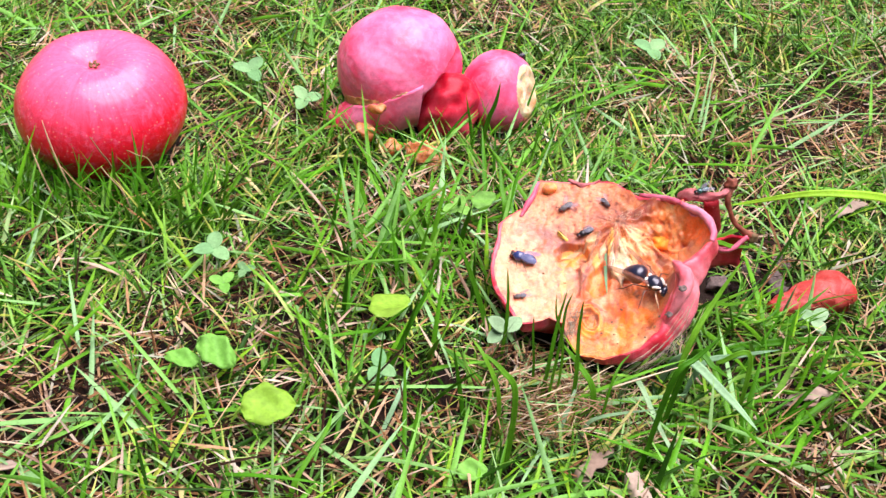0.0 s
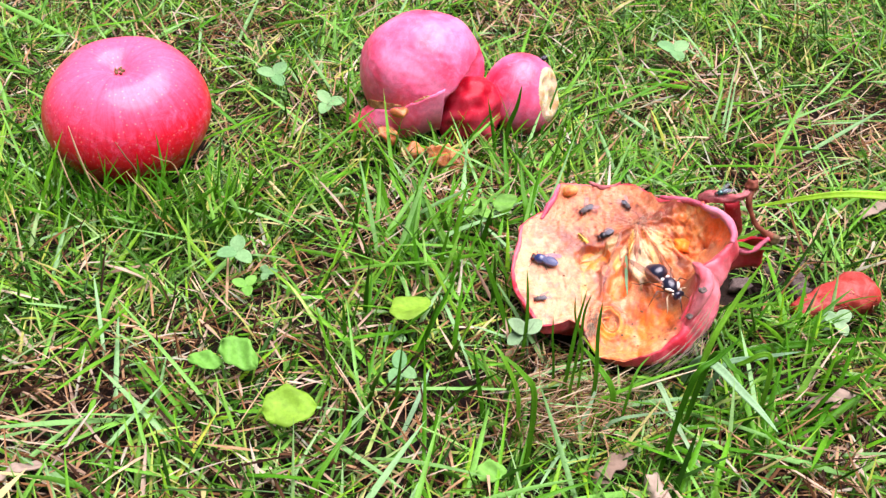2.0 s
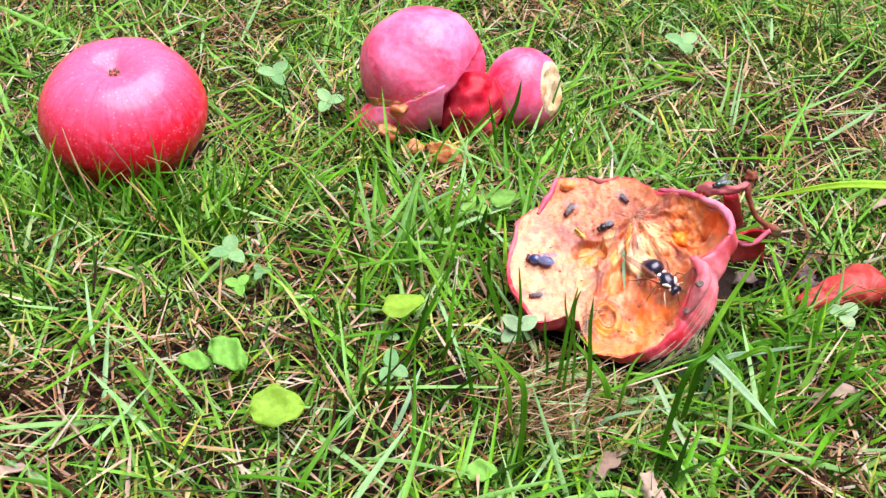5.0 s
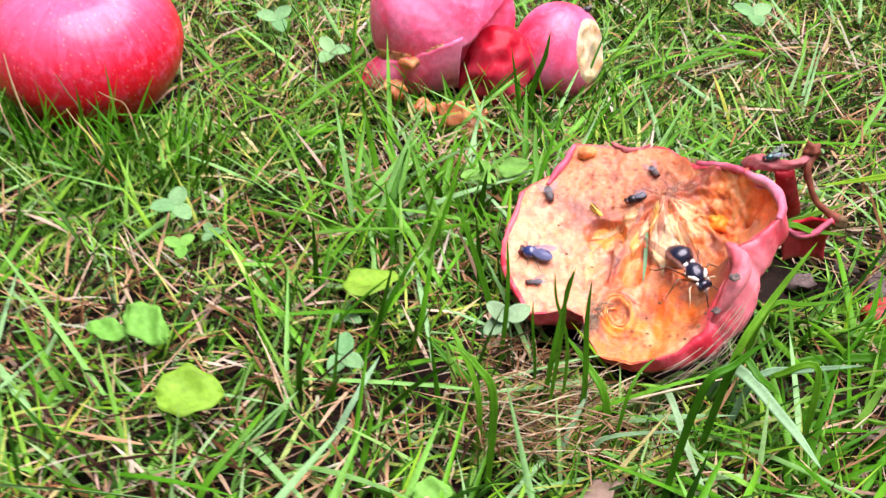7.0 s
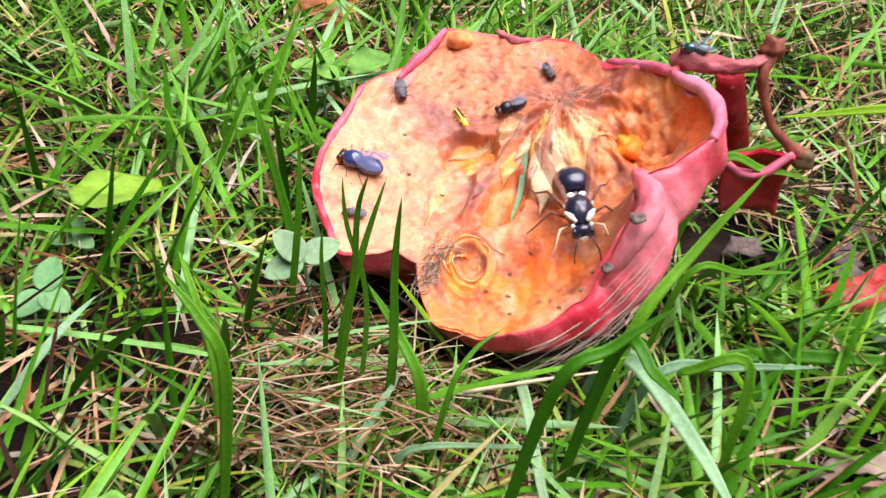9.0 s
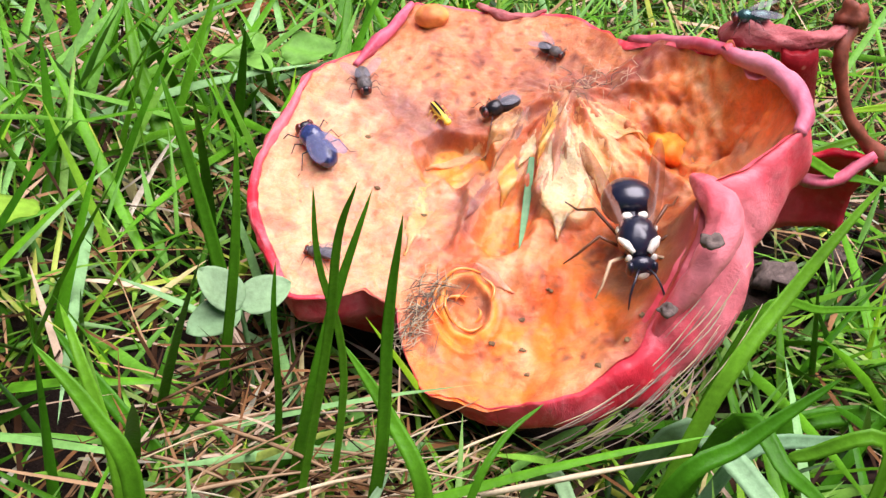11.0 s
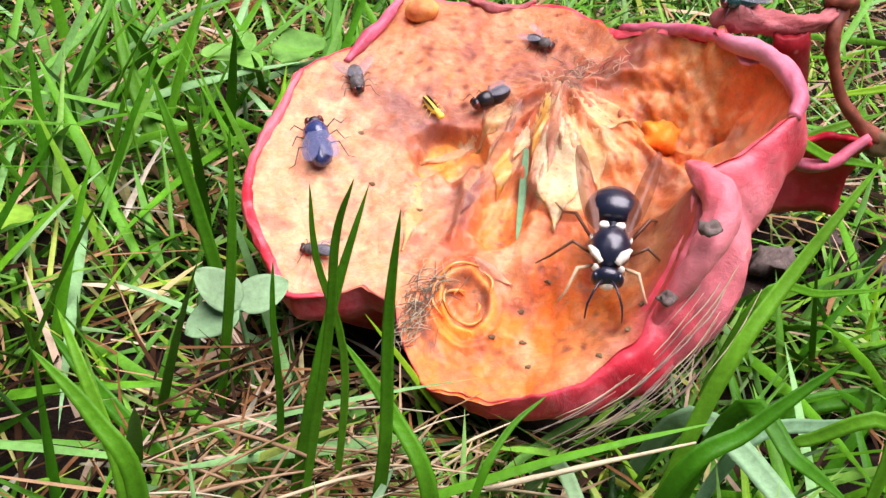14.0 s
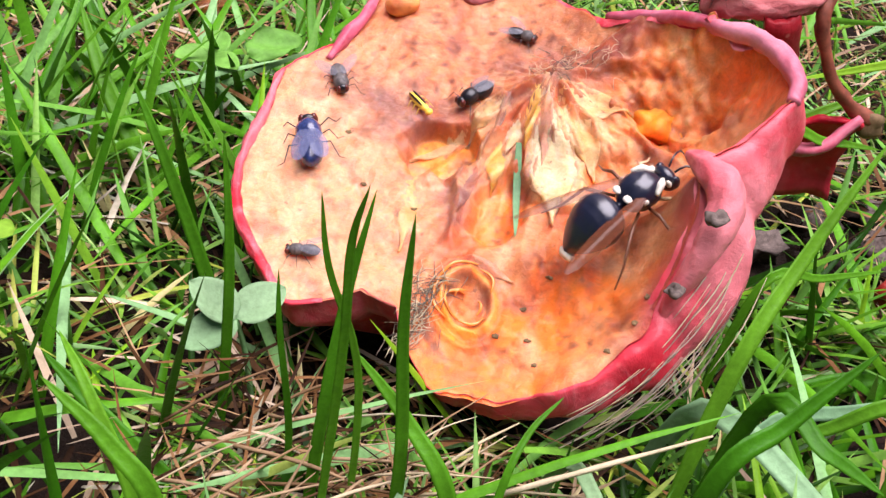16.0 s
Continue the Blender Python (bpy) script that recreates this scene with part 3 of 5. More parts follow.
    # mottling: warm and pale flecks a few millimetres across
    wx, wy = x + 0.0016 * noise.noise(q * 260 + Vector((3, 0, 0))), y + 0.0016 * noise.noise(q * 260 + Vector((0, 9, 0)))
    m3 = noise.noise(Vector((wx * 330, wy * 330, 41))) + 0.5 * noise.noise(Vector((wx * 800, wy * 800, 43)))
    c = lerp3(c, CREAM_TIP, max(0.0, m3 - 0.10) * 0.45)
    c = lerp3(c, ORANGE, max(0.0, -0.14 - m3) * 0.4)
    m4 = noise.noise(Vector((wx * 150, wy * 150, 57)))
    c = lerp3(c, PURPLE, max(0.0, m4 - 0.28) * 1.3)
    f = in_face(x, y)
    turned = math.degrees(math.atan2(y, x)) % 360
    if 300 < turned < 345:
        c = lerp3(c, (0.56, 0.09, 0.09), (f - 0.90) / 0.07 * min(1.0, (turned - 300) / 12) * (0.8 + w))
    return lerp3(c, RUST, max(0.0, (f - 0.975) / 0.025) * 0.4)


CREAM_TIP, PEACH, TAN, LIGHT, PINK = (0.84, 0.58, 0.34), (0.82, 0.43, 0.18), (0.70, 0.37, 0.17), (0.92, 0.42, 0.08), (0.76, 0.30, 0.19)


def make_petal(thing, base, tip, width, rise, tone):
    """A thin torn leaf of pulp lying on the flesh, its far end lifted."""
    b, e = Vector(base), Vector(tip)
    along = e - b
    side = Vector((-along.y, along.x)).normalized()
    n, k = 16, 5
    rows = []
    for i in range(n + 1):
        f = i / n
        half = 0.5 * width * (0.35 + 0.65 * math.sin(math.pi * min(1.0, 0.12 + 0.80 * f))) * (1 - max(0.0, f - 0.72) ** 2 * 10)
        row = []
        for j in range(-k, k + 1):
            q = j / k
            p = b + along * (f - 0.26 * q * q * f) + side * half * q
            p += side * width * 0.10 * noise.noise(Vector((f * 5, q * 2, width * 900)))
            row.append((p.x, p.y, face_height(p.x, p.y) - 0.0003 * abs(q) + 0.6 * rise * f ** 1.3 * (1 - 0.7 * q * q)))
        rows.append(row)
    m = 2 * k + 1
    top = [v for row in rows for v in row]
    low = [(x, y, z - 0.0008) for x, y, z in top]
    o = len(top)
    faces = []
    for i in range(n):
        for j in range(m - 1):
            c = i * m + j
            faces += [(c, c + 1, c + m + 1, c + m), (o + c, o + c + m, o + c + m + 1, o + c + 1)]
    ring = [(0, j) for j in range(m - 1)] + [(i, m - 1) for i in range(n)] + [(n, j) for j in range(m - 1, 0, -1)] + [(i, 0) for i in range(n, 0, -1)]
    for p, q in zip(ring, ring[1:] + ring[:1]):
        c, d = p[0] * m + p[1], q[0] * m + q[1]
        faces.append((c, o + c, o + d, d))
    ob = solid("pulp_petal", top + low, faces, flesh, thing, "torn petal of soft pulp")
    pigment(ob, lambda p: lerp3(lerp3(tone, ORANGE, 0.12 + 0.7 * noise.noise(p * 210)), CREAM_TIP, max(0.0, noise.noise(p * 420)) * 0.9))


def make_half_apple():
    thing = empty("half_apple", FACE, "half-eaten red apple with browning orange flesh lying in the grass", "apple")
    na, nr = 440, 150
    verts, faces = [Vector((0, 0, face_height(0, 0)))], []
    for j in range(1, nr + 1):
        for i in range(na):
            a = 2 * math.pi * i / na
            r = rim_reach(a) * (1 + 0.018 * noise.noise(Vector((math.cos(a) * 9, math.sin(a) * 9, 0)))) * j / nr
            x, y = r * math.cos(a), r * math.sin(a)
            p = Vector((x, y, face_height(x, y)))
            torn = dish(x, y, 0.0405, 0.0150, 0.0170, 0.0135, 0.1, 0.3) * (1 - (j / nr) ** 12)
            if torn > 0:
                lumpy = noise.noise(p * 210) + 0.6 * noise.noise(p * 480) + 0.3 * noise.noise(p * 1000)
                p += Vector((-x / r * 0.7, -y / r * 0.7, 0.7)) * 0.0019 * torn * lumpy
            verts.append(p)
    for i in range(na):
        faces.append((0, 1 + i, 1 + (i + 1) % na))
    for j in range(nr - 1):
        for i in range(na):
            o, k = 1 + j * na, (i + 1) % na
            faces.append((o + i, o + na + i, o + na + k, o + k))
    pulp = solid("flesh", verts, faces, flesh, thing, "browning orange flesh, hollowed out and stained")
    pigment(pulp, face_pigment)
    rim = verts[1 + (nr - 1) * na:]
    sv, sf, rows = [], [], 26
    for j in range(rows + 1):
        s = j / rows
        for i in range(na):
            a = 2 * math.pi * i / na
            p = rim[i]
            out = Vector((math.cos(a), math.sin(a), 0))
            swell = skin_bulge(a)
            k = min(1.0, s / 0.35)
            r = (p.to_2d().length + swell * math.sin(k * math.pi / 2)) * (1 - max(0.0, s - 0.25) / 0.75) ** 0.55
            lip = 0.0013 * math.sin(min(1.0, s / 0.16) * math.pi)
            if j == 0:
                r, lip = r - 0.0012, -0.0010
            tuck = float(np.interp(math.degrees(a) % 360, [150, 190, 260, 285], [0, 1, 1, 0]))
            r *= 1 - 0.14 * tuck * min(1.0, s / 0.45)
            drop = (0.040 + p.z) * (s ** 1.25)
            q = out * max(r, 0.0003)
            z = p.z + lip - drop
            wr = 0.0010 * noise.noise(Vector((q.x * 70, q.y * 70, z * 110))) + 0.0005 * noise.noise(Vector((a * 14, s * 5, 3))) + 0.0002 * noise.noise(Vector((q.x * 300, q.y * 300, z * 300)))
            sv.append(q * (1 + wr / max(r, 0.004)) + Vector((0, 0, z)))
    for j in range(rows):
        for i in range(na):
            o, k = j * na, (i + 1) % na
            sf.append((o + i, o + na + i, o + na + k, o + k))
    solid("skin", sv, sf, skin_rot, thing, "wrinkled pinkish-red skin curling over the rim")
    # the rolled edge of skin on the far side, the fold beside the notch, the lip of the cavity, and the torn skin by the stalk
    left_rim = [radians(k) for k in range(140, 226, 6)]
    part("rim_lip", tube([(rim_reach(k) * math.cos(k), rim_reach(k) * math.sin(k), rim_lift(k) + 0.0001) for k in left_rim], [0.0004, 0.0011, 0.0007, 0.0011, 0.0009, 0.0004], 12, 4, None, 0.7), skin_rot, thing, "pink edge of skin round the flesh")
    part("skin_fold", tube([(0.0339, -0.0089, 0.0150), (0.0355, -0.0129, 0.0165), (0.0377, -0.0181, 0.0170), (0.0372, -0.0224, 0.0150), (0.0350, -0.0259, 0.0120), (0.0324, -0.0279, 0.0080), (0.0297, -0.0298, 0.0035), (0.0274, -0.0326, -0.0015)], [0.0007, 0.0022, 0.0030, 0.0028, 0.0024, 0.0018, 0.0013, 0.0005], 20, 8, None, 0.22),
         skin_rot, thing, "rounded pink fold of skin curling over the flesh")
    part("rim_lip", tube([(0.0259, 0.0363, 0.0070), (0.0335, 0.0300, 0.0118), (0.0396, 0.0238, 0.0158), (0.0440, 0.0175, 0.0185), (0.0478, 0.0128, 0.0203), (0.0507, 0.0062, 0.0215), (0.0512, -0.0008, 0.0222), (0.0500, -0.0046, 0.0215)],
                         [0.0010, 0.0014, 0.0013, 0.0015, 0.0017, 0.0017, 0.0015, 0.0010], 14, 8, None, 0.35), skin_mauve, thing, "mauve-pink rolled lip of skin")
    part("rim_lip", tube([(-0.0285, 0.0340, 0.0000), (-0.0258, 0.0388, 0.0006), (-0.0222, 0.0455, 0.0009), (-0.0190, 0.0540, 0.0008)], [0.0006, 0.0012, 0.0013, 0.0006], 12, 7, None, 0.5), skin_mauve, thing, "pink fold of skin")
    part("rim_lip", tube([(-0.0050, 0.0545, 0.0008), (0.0000, 0.0500, 0.0016), (0.0050, 0.0505, 0.0010), (0.0095, 0.0520, 0.0018)], [0.0006, 0.0010, 0.0008, 0.0004], 10, 7, None, 1.2), skin_dull, thing, "dried brown curl at the rim")
    part("torn_roll", tube([(0.0410, 0.0255, 0.0165), (0.0450, 0.0245, 0.0190), (0.0500, 0.0230, 0.0190), (0.0570, 0.0228, 0.0190), (0.0625, 0.0260, 0.0192)], [0.0014, 0.0024, 0.0020, 0.0015, 0.0011], 14, 7, None, 0.8), skin_dull, thing, "rolled strip of torn skin")
    part("torn_wall", sheet((0.0505, 0.0215, 0.0185), (0.0570, 0.0225, 0.0185), (0.0625, 0.0300, -0.0120), (0.0545, 0.0285, -0.0120), -0.0030, 0.0014, 12, 14, 0.02, 2.0, 0.0008),
         skin_dark, thing, "dark red wall of torn skin")
    part("torn_wall", sheet((0.0545, 0.0150, -0.0035), (0.0715, 0.0158, -0.0015), (0.0700, 0.0170, -0.0230), (0.0560, 0.0160, -0.0230), 0.0045, 0.0014, 16, 12, 0.05, 4.0, 0.0007),
         skin_red, thing, "dark red skin under the stalk")
    part("torn_roll", tube([(0.0545, 0.0150, -0.0035), (0.0590, 0.0120, -0.0050), (0.0645, 0.0125, -0.0050), (0.0712, 0.0158, -0.0012)], [0.0009, 0.0013, 0.0014, 0.0008], 12, 7, None, 0.4), skin_mauve, thing, "pink curled edge of skin")
    part("stem", tube([(0.0636, 0.0280, 0.0200), (0.0617, 0.0231, 0.0165), (0.0629, 0.0206, 0.0110), (0.0653, 0.0183, 0.0050), (0.0690, 0.0180, 0.0005), (0.0731, 0.0177, -0.0035)],
                      [0.0019, 0.0014, 0.0011, 0.0011, 0.0013, 0.0017], 9, 6, None, 0.4), stem_brown, thing, "shrivelled reddish-brown stalk")
    part("stalk_knob", ball((0.0027, 0.0023, 0.0031), (0.0634, 0.0280, 0.0200), 18, 12, 0.0020, 520.0, 2.0), stem_brown, thing, "dried knob at the stalk's end")
    part("stalk_knob", ball((0.0030, 0.0026, 0.0026), (0.0740, 0.0178, -0.0045), 14, 10, 0.0014, 420.0, 6.0), calyx_brown, thing, "dark scarred stalk end")
    bead = part("pulp_bead", ball((0.0036, 0.0028, 0.0024), (-0.0142, 0.0488, 0.0016), 26, 18, 0.0003, 300.0, 1.0), flesh, thing, "amber bead of dried pulp with brown specks")
    pigment(bead, lambda p: lerp3((0.80, 0.42, 0.12), (0.55, 0.16, 0.03), 0.4 + 1.3 * noise.noise(p * 420)))
    lump = part("pulp_lump", ball((0.0064, 0.0044, 0.0034), (0.0346, 0.0138, face_height(0.0346, 0.0138) - 0.0006), 40, 26, 0.0022, 330.0, 31.0), flesh, thing, "bulging lump of soft orange pulp")
    pigment(lump, lambda p: lerp3(AMBER, ORANGE, 0.5 + 1.3 * noise.noise(p * 300)))
    for k, (x, y) in enumerate([(-0.0235, 0.0155), (0.0160, 0.0222), (0.0080, -0.0294), (0.0090, -0.0339), (0.0029, -0.0282), (0.0120, -0.0185), (0.0245, -0.0315), (0.0268, -0.0272), (-0.0200, 0.0020), (0.0200, -0.0352), (-0.0110, -0.0035), (0.0075, -0.0230)]):
        s = 0.0006
        part("dirt_crumb", ball((s, s * 0.75, s * 0.4), (x, y, face_height(x, y) + s * 0.1), 14, 9, s * 0.7, 2200.0, k), calyx_brown, thing, "crumb of dirt stuck to the flesh")
    for place in ((0.0349, -0.0262, 0.0185), (0.0295, -0.0316, 0.0085)):
        part("dirt_crumb", ball((0.0016, 0.0013, 0.0010), place, 18, 12, 0.0012, 900.0, place[0] * 900), dirt_grey, thing, "grey crumb of dirt on the fold of skin")
    # torn petals of pulp that fan out from the core
    for base, tip, width, rise, tone in (((0.0147, 0.0135), (0.0129, -0.0090), 0.0098, 0.0022, CREAM_TIP),
                                       ((0.0157, 0.0197), (0.0291, 0.0146), 0.0077, 0.0014, PEACH),
                                       ((0.0061, 0.0210), (-0.0019, 0.0146), 0.0049, 0.0012, TAN),
                                       ((0.0047, 0.0120), (0.0026, 0.0014), 0.0046, 0.0014, LIGHT),
                                       ((0.0122, 0.0218), (0.0090, 0.0079), 0.0036, 0.0012, LIGHT),
                                       ((0.0142, 0.0212), (0.0119, 0.0045), 0.0044, 0.0010, PINK),
                                       ((0.0188, 0.0153), (0.0211, 0.0017), 0.0064, 0.0016, PEACH),
                                       ((0.0011, 0.0088), (-0.0036, -0.0056), 0.0028, 0.0010, PURPLE),
                                       ((-0.0005, 0.0174), (-0.0124, 0.0121), 0.0027, 0.0016, TAN),
                                       ((0.0101, 0.0290), (0.0009, 0.0080), 0.0018, 0.0012, PURPLE),
                                       ((0.0084, 0.0161), (0.0057, 0.0084), 0.0036, 0.0016, CREAM_TIP),
                                       ((-0.0106, 0.0072), (-0.0132, -0.0142), 0.0062, 0.0006, PEACH),
                                       ((-0.0022, -0.0146), (0.0061, -0.0189), 0.0031, 0.0010, PINK)):
        make_petal(thing, base, tip, width, rise, tone)
    # curled orange fibres in the small ring-shaped hollow
    rc = random.Random(8)
    curl_mat = bead_amber
    for k in range(8):
        a0, r0 = rc.uniform(0, 6.28), rc.uniform(0.0012, 0.0050)
        jx, jy = rc.gauss(0, 0.0010), rc.gauss(0, 0.0010)
        pts = []
        for q in range(5):
            a = a0 + q * 0.4
            xx, yy = -0.0016 + jx + r0 * math.cos(a) * (1 + 0.1 * q), -0.0227 + jy + r0 * math.sin(a)
            pts.append((xx, yy, face_height(xx, yy) + 0.0004 + rc.uniform(0, 0.0006)))
        part("fibre", tube(pts, [0.00012, 0.0003, 0.0003, 0.0001], 6, 3), curl_mat, thing, "curled orange fibre")
    # fine pale fibres round the core
    rf = random.Random(3)
    for k in range(60):
        a = rf.uniform(0, 2 * math.pi)
        x, y = 0.0185 + rf.gauss(0, 0.0042), 0.0275 + rf.gauss(0, 0.0028)
        ln = rf.uniform(0.001, 0.0035)
        pts = []
        for q in (-1, 0, 1):
            xx, yy = x + q * ln * math.cos(a) * 0.6, y + q * ln * math.sin(a) * 0.6
            pts.append((xx + rf.gauss(0, 0.0006), yy + rf.gauss(0, 0.0006), face_height(xx, yy) + 0.0001 + rf.uniform(0, 0.0009)))
        part("fibre", tube(pts, [0.00005, 0.00009, 0.00004], 4, 3), fibre_pale if k % 3 else dirt_grey, thing)
    return thing


half_apple = make_half_apple()


# ---- the whole apple ----
def make_whole_apple():
    thing = empty("apple", pose(-0.1360, 0.1185, 0.001) @ pose(0, 0, 0, 13, -3, 0), "whole glossy red apple sitting in the grass, straw stuck to it", "apple")
    bm = bmesh.new()
    na, nb = 96, 64
    R, half, mid = 0.0416, 0.0338, 0.0335
    rows = []
    for j in range(1, nb):
        t = math.pi * j / nb
        row = []
        for i in range(na):
            a = 2 * math.pi * i / na
            r = R * math.sin(t) ** 0.86 * (1 + 0.030 * math.cos(5 * a + 0.5) * max(0, math.cos(t)) ** 2 + 0.012 * math.sin(2 * a))
            z = half * math.cos(t) * (1.02 if t < 1.57 else 1.0)
            dip = 0.65 * math.exp(-(r / 0.0135) ** 2) + 0.35 * math.exp(-(r / 0.005) ** 2)
            z += (-0.0100 if t < 1.57 else 0.007) * dip
            r *= 1 - 0.10 * max(0, -math.cos(t))
            row.append(bm.verts.new((r * math.cos(a), r * math.sin(a), mid + z)))
        rows.append(row)
    for a, b in zip(rows, rows[1:]):
        for i in range(na):
            bm.faces.new((a[i], b[i], b[(i + 1) % na], a[(i + 1) % na]))
    bm.faces.new(rows[0])
    bm.faces.new(rows[-1][::-1])
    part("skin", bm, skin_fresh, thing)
    for k in range(5):
        a = k * 1.2566
        part("sepal", tube([(0.0012 * math.cos(a), 0.0012 * math.sin(a), 0.0585), (0.0020 * math.cos(a + 0.3), 0.0020 * math.sin(a + 0.3), 0.0600), (0.0028 * math.cos(a), 0.0028 * math.sin(a), 0.0608)],
                           [0.0011, 0.0009, 0.0002], 5, 3), calyx_brown, thing, "dried brown sepal")
    return thing


make_whole_apple()


# ---- the burst apple and the chunk beside it ----
def make_burst_apple():
    thing = empty("burst_apple", pose(0.0126, 0.188, 0.0), "burst red apple, its skin torn open and sagging", "apple")
    bm = bmesh.new()
    na, nb = 200, 130
    rows = []
    for j in range(nb + 1):
        t = math.pi * (0.02 + 0.98 * j / nb)
        row = []
        for i in range(na):
            a = 2 * math.pi * i / na
            d = Vector((math.sin(t) * math.cos(a), math.sin(t) * math.sin(a), math.cos(t)))
            p = Vector((d.x * 0.0360, d.y * 0.034, d.z * 0.0355))
            p += d * (0.0014 * noise.noise(d * 1.7) + 0.0003 * noise.noise(d * 9))
            side = ((d.x - 0.24) * 0.74 - (d.z + 0.15) * 0.67) / 0.05 + 0.5 * noise.noise(d * 6)
            front = max(0.0, min(1.0, -d.y * 2.5))
            p *= 1 - front * 0.26 * max(0.0, min(1.0, side))
            p.z += 0.033
            row.append(bm.verts.new(p))
        rows.append(row)
    for a, b in zip(rows, rows[1:]):
        for i in range(na):
            bm.faces.new((a[i], b[i], b[(i + 1) % na], a[(i + 1) % na]))
    bm.faces.new(rows[0])
    bm.faces.new(rows[-1][::-1])
    part("skin", bm, skin_pink, thing)
    def tear(x):
        return 0.003 + 0.47 * x + 0.035 * noise.noise(Vector((x * 9, 3, 0))) + 0.02 * noise.noise(Vector((x * 30, 5, 0)))

    def patch(x0, x1, low, high, lift, thick, n=48, m=18):
        """A piece that follows the round of the fruit between two heights."""
        rows = [[], []]
        pb = bmesh.new()
        for k, inset in enumerate((0.0, thick)):
            for i in range(n + 1):
                x = x0 + (x1 - x0) * i / n
                row = []
                for j in range(m + 1):
                    q = j / m
                    z = low(x) + (high(x) - low(x)) * q
                    d = Vector((x, -math.sqrt(max(0.02, 1 - x * x - z * z)), z)).normalized()
                    g = lift(x, q) - inset
                    row.append(pb.verts.new((d.x * 0.0360 * g, d.y * 0.034 * g, d.z * 0.0355 * g + 0.033)))
                rows[k].append(row)
        top, low_side = rows
        for i in range(n):
            for j in range(m):
                pb.faces.new((top[i][j], top[i + 1][j], top[i + 1][j + 1], top[i][j + 1]))
                pb.faces.new((low_side[i][j], low_side[i][j + 1], low_side[i + 1][j + 1], low_side[i + 1][j]))
        ring = [(0, j) for j in range(m)] + [(i, m) for i in range(n)] + [(n, j) for j in range(m, 0, -1)] + [(i, 0) for i in range(n, 0, -1)]
        for p, q in zip(ring, ring[1:] + ring[:1]):
            pb.faces.new((top[p[0]][p[1]], top[q[0]][q[1]], low_side[q[0]][q[1]], low_side[p[0]][p[1]]))
        return pb

    def room(x):
        return max(0.0, min(1.0, (0.20 - x) / 0.9))

    part("skin_flap", patch(-0.80, 0.33, lambda x: -0.56 - 0.16 * (x + 0.8) / 1.1, lambda x: tear(x) - 0.10 * room(x), lambda x, q: 1.012 + 0.07 * room(x) + 0.36 * room(x) * (1 - q) ** 1.3 + 0.012 * noise.noise(Vector((x * 6, q * 3, 8))), 0.045),
         skin_pink, thing, "torn tongue of pink skin hanging below the tear")
    edge_bare = part("flesh", patch(-0.82, 0.10, lambda x: tear(x) - 0.16 * room(x) - 0.02, lambda x: tear(x) + 0.05 * room(x) + 0.02 * noise.noise(Vector((x * 40, 1, 0))), lambda x, q: 1.008 + 0.035 * room(x) * (1 - q) + 0.02 * noise.noise(Vector((x * 22, q * 4, 2))), 0.03, 60, 12),
                     flesh, thing, "browning flesh bared along the tear")
    pigment(edge_bare, lambda p: lerp3((0.72, 0.42, 0.20), (0.42, 0.15, 0.05), 0.35 + 1.4 * noise.noise(p * 260)))
    # this hollow's shade is put into a deeper red than the skin
    part("skin_flap", ball((0.0185, 0.0155, 0.0235), (0.0280, -0.0140, 0.0155), 60, 40, 0.0034, 130.0, 2.5), skin_red, thing, "sunken wall of skin, its shade put into the deep red")
    for k, (x, y, z, s) in enumerate([(0.017, -0.054, 0.006, 0.0085), (-0.002, -0.047, 0.008, 0.0060), (-0.017, -0.039, 0.012, 0.0058), (-0.012, -0.034, 0.024, 0.0050)]):
        lump = part("flesh", ball((s, s * 0.8, s * 0.55), (x, y, z), 26, 16, s * 0.8, 190.0, k * 3.1), flesh, thing, "lump of browning orange flesh")
        pigment(lump, lambda p: lerp3((0.64, 0.30, 0.11), (0.40, 0.12, 0.03), 0.45 + 1.4 * noise.noise(p * 200)))
    for k, (a, w, d, e) in enumerate([((0.004, -0.050, 0.012), (0.016, -0.052, 0.016), (0.020, -0.060, 0.005), (0.006, -0.056, 0.004)), ((0.014, -0.049, 0.010), (0.027, -0.050, 0.012), (0.026, -0.058, 0.004), (0.013, -0.058, 0.005))]):
        scrap = part("flesh", sheet(a, w, d, e, 0.003, 0.0016, 12, 10, 0.16, 3.0 + k, 0.0012), flesh, thing, "torn scrap of browned flesh")
        pigment(scrap, lambda p: lerp3((0.66, 0.33, 0.14), (0.42, 0.14, 0.04), 0.4 + 1.5 * noise.noise(p * 230)))
    return thing


make_burst_apple()


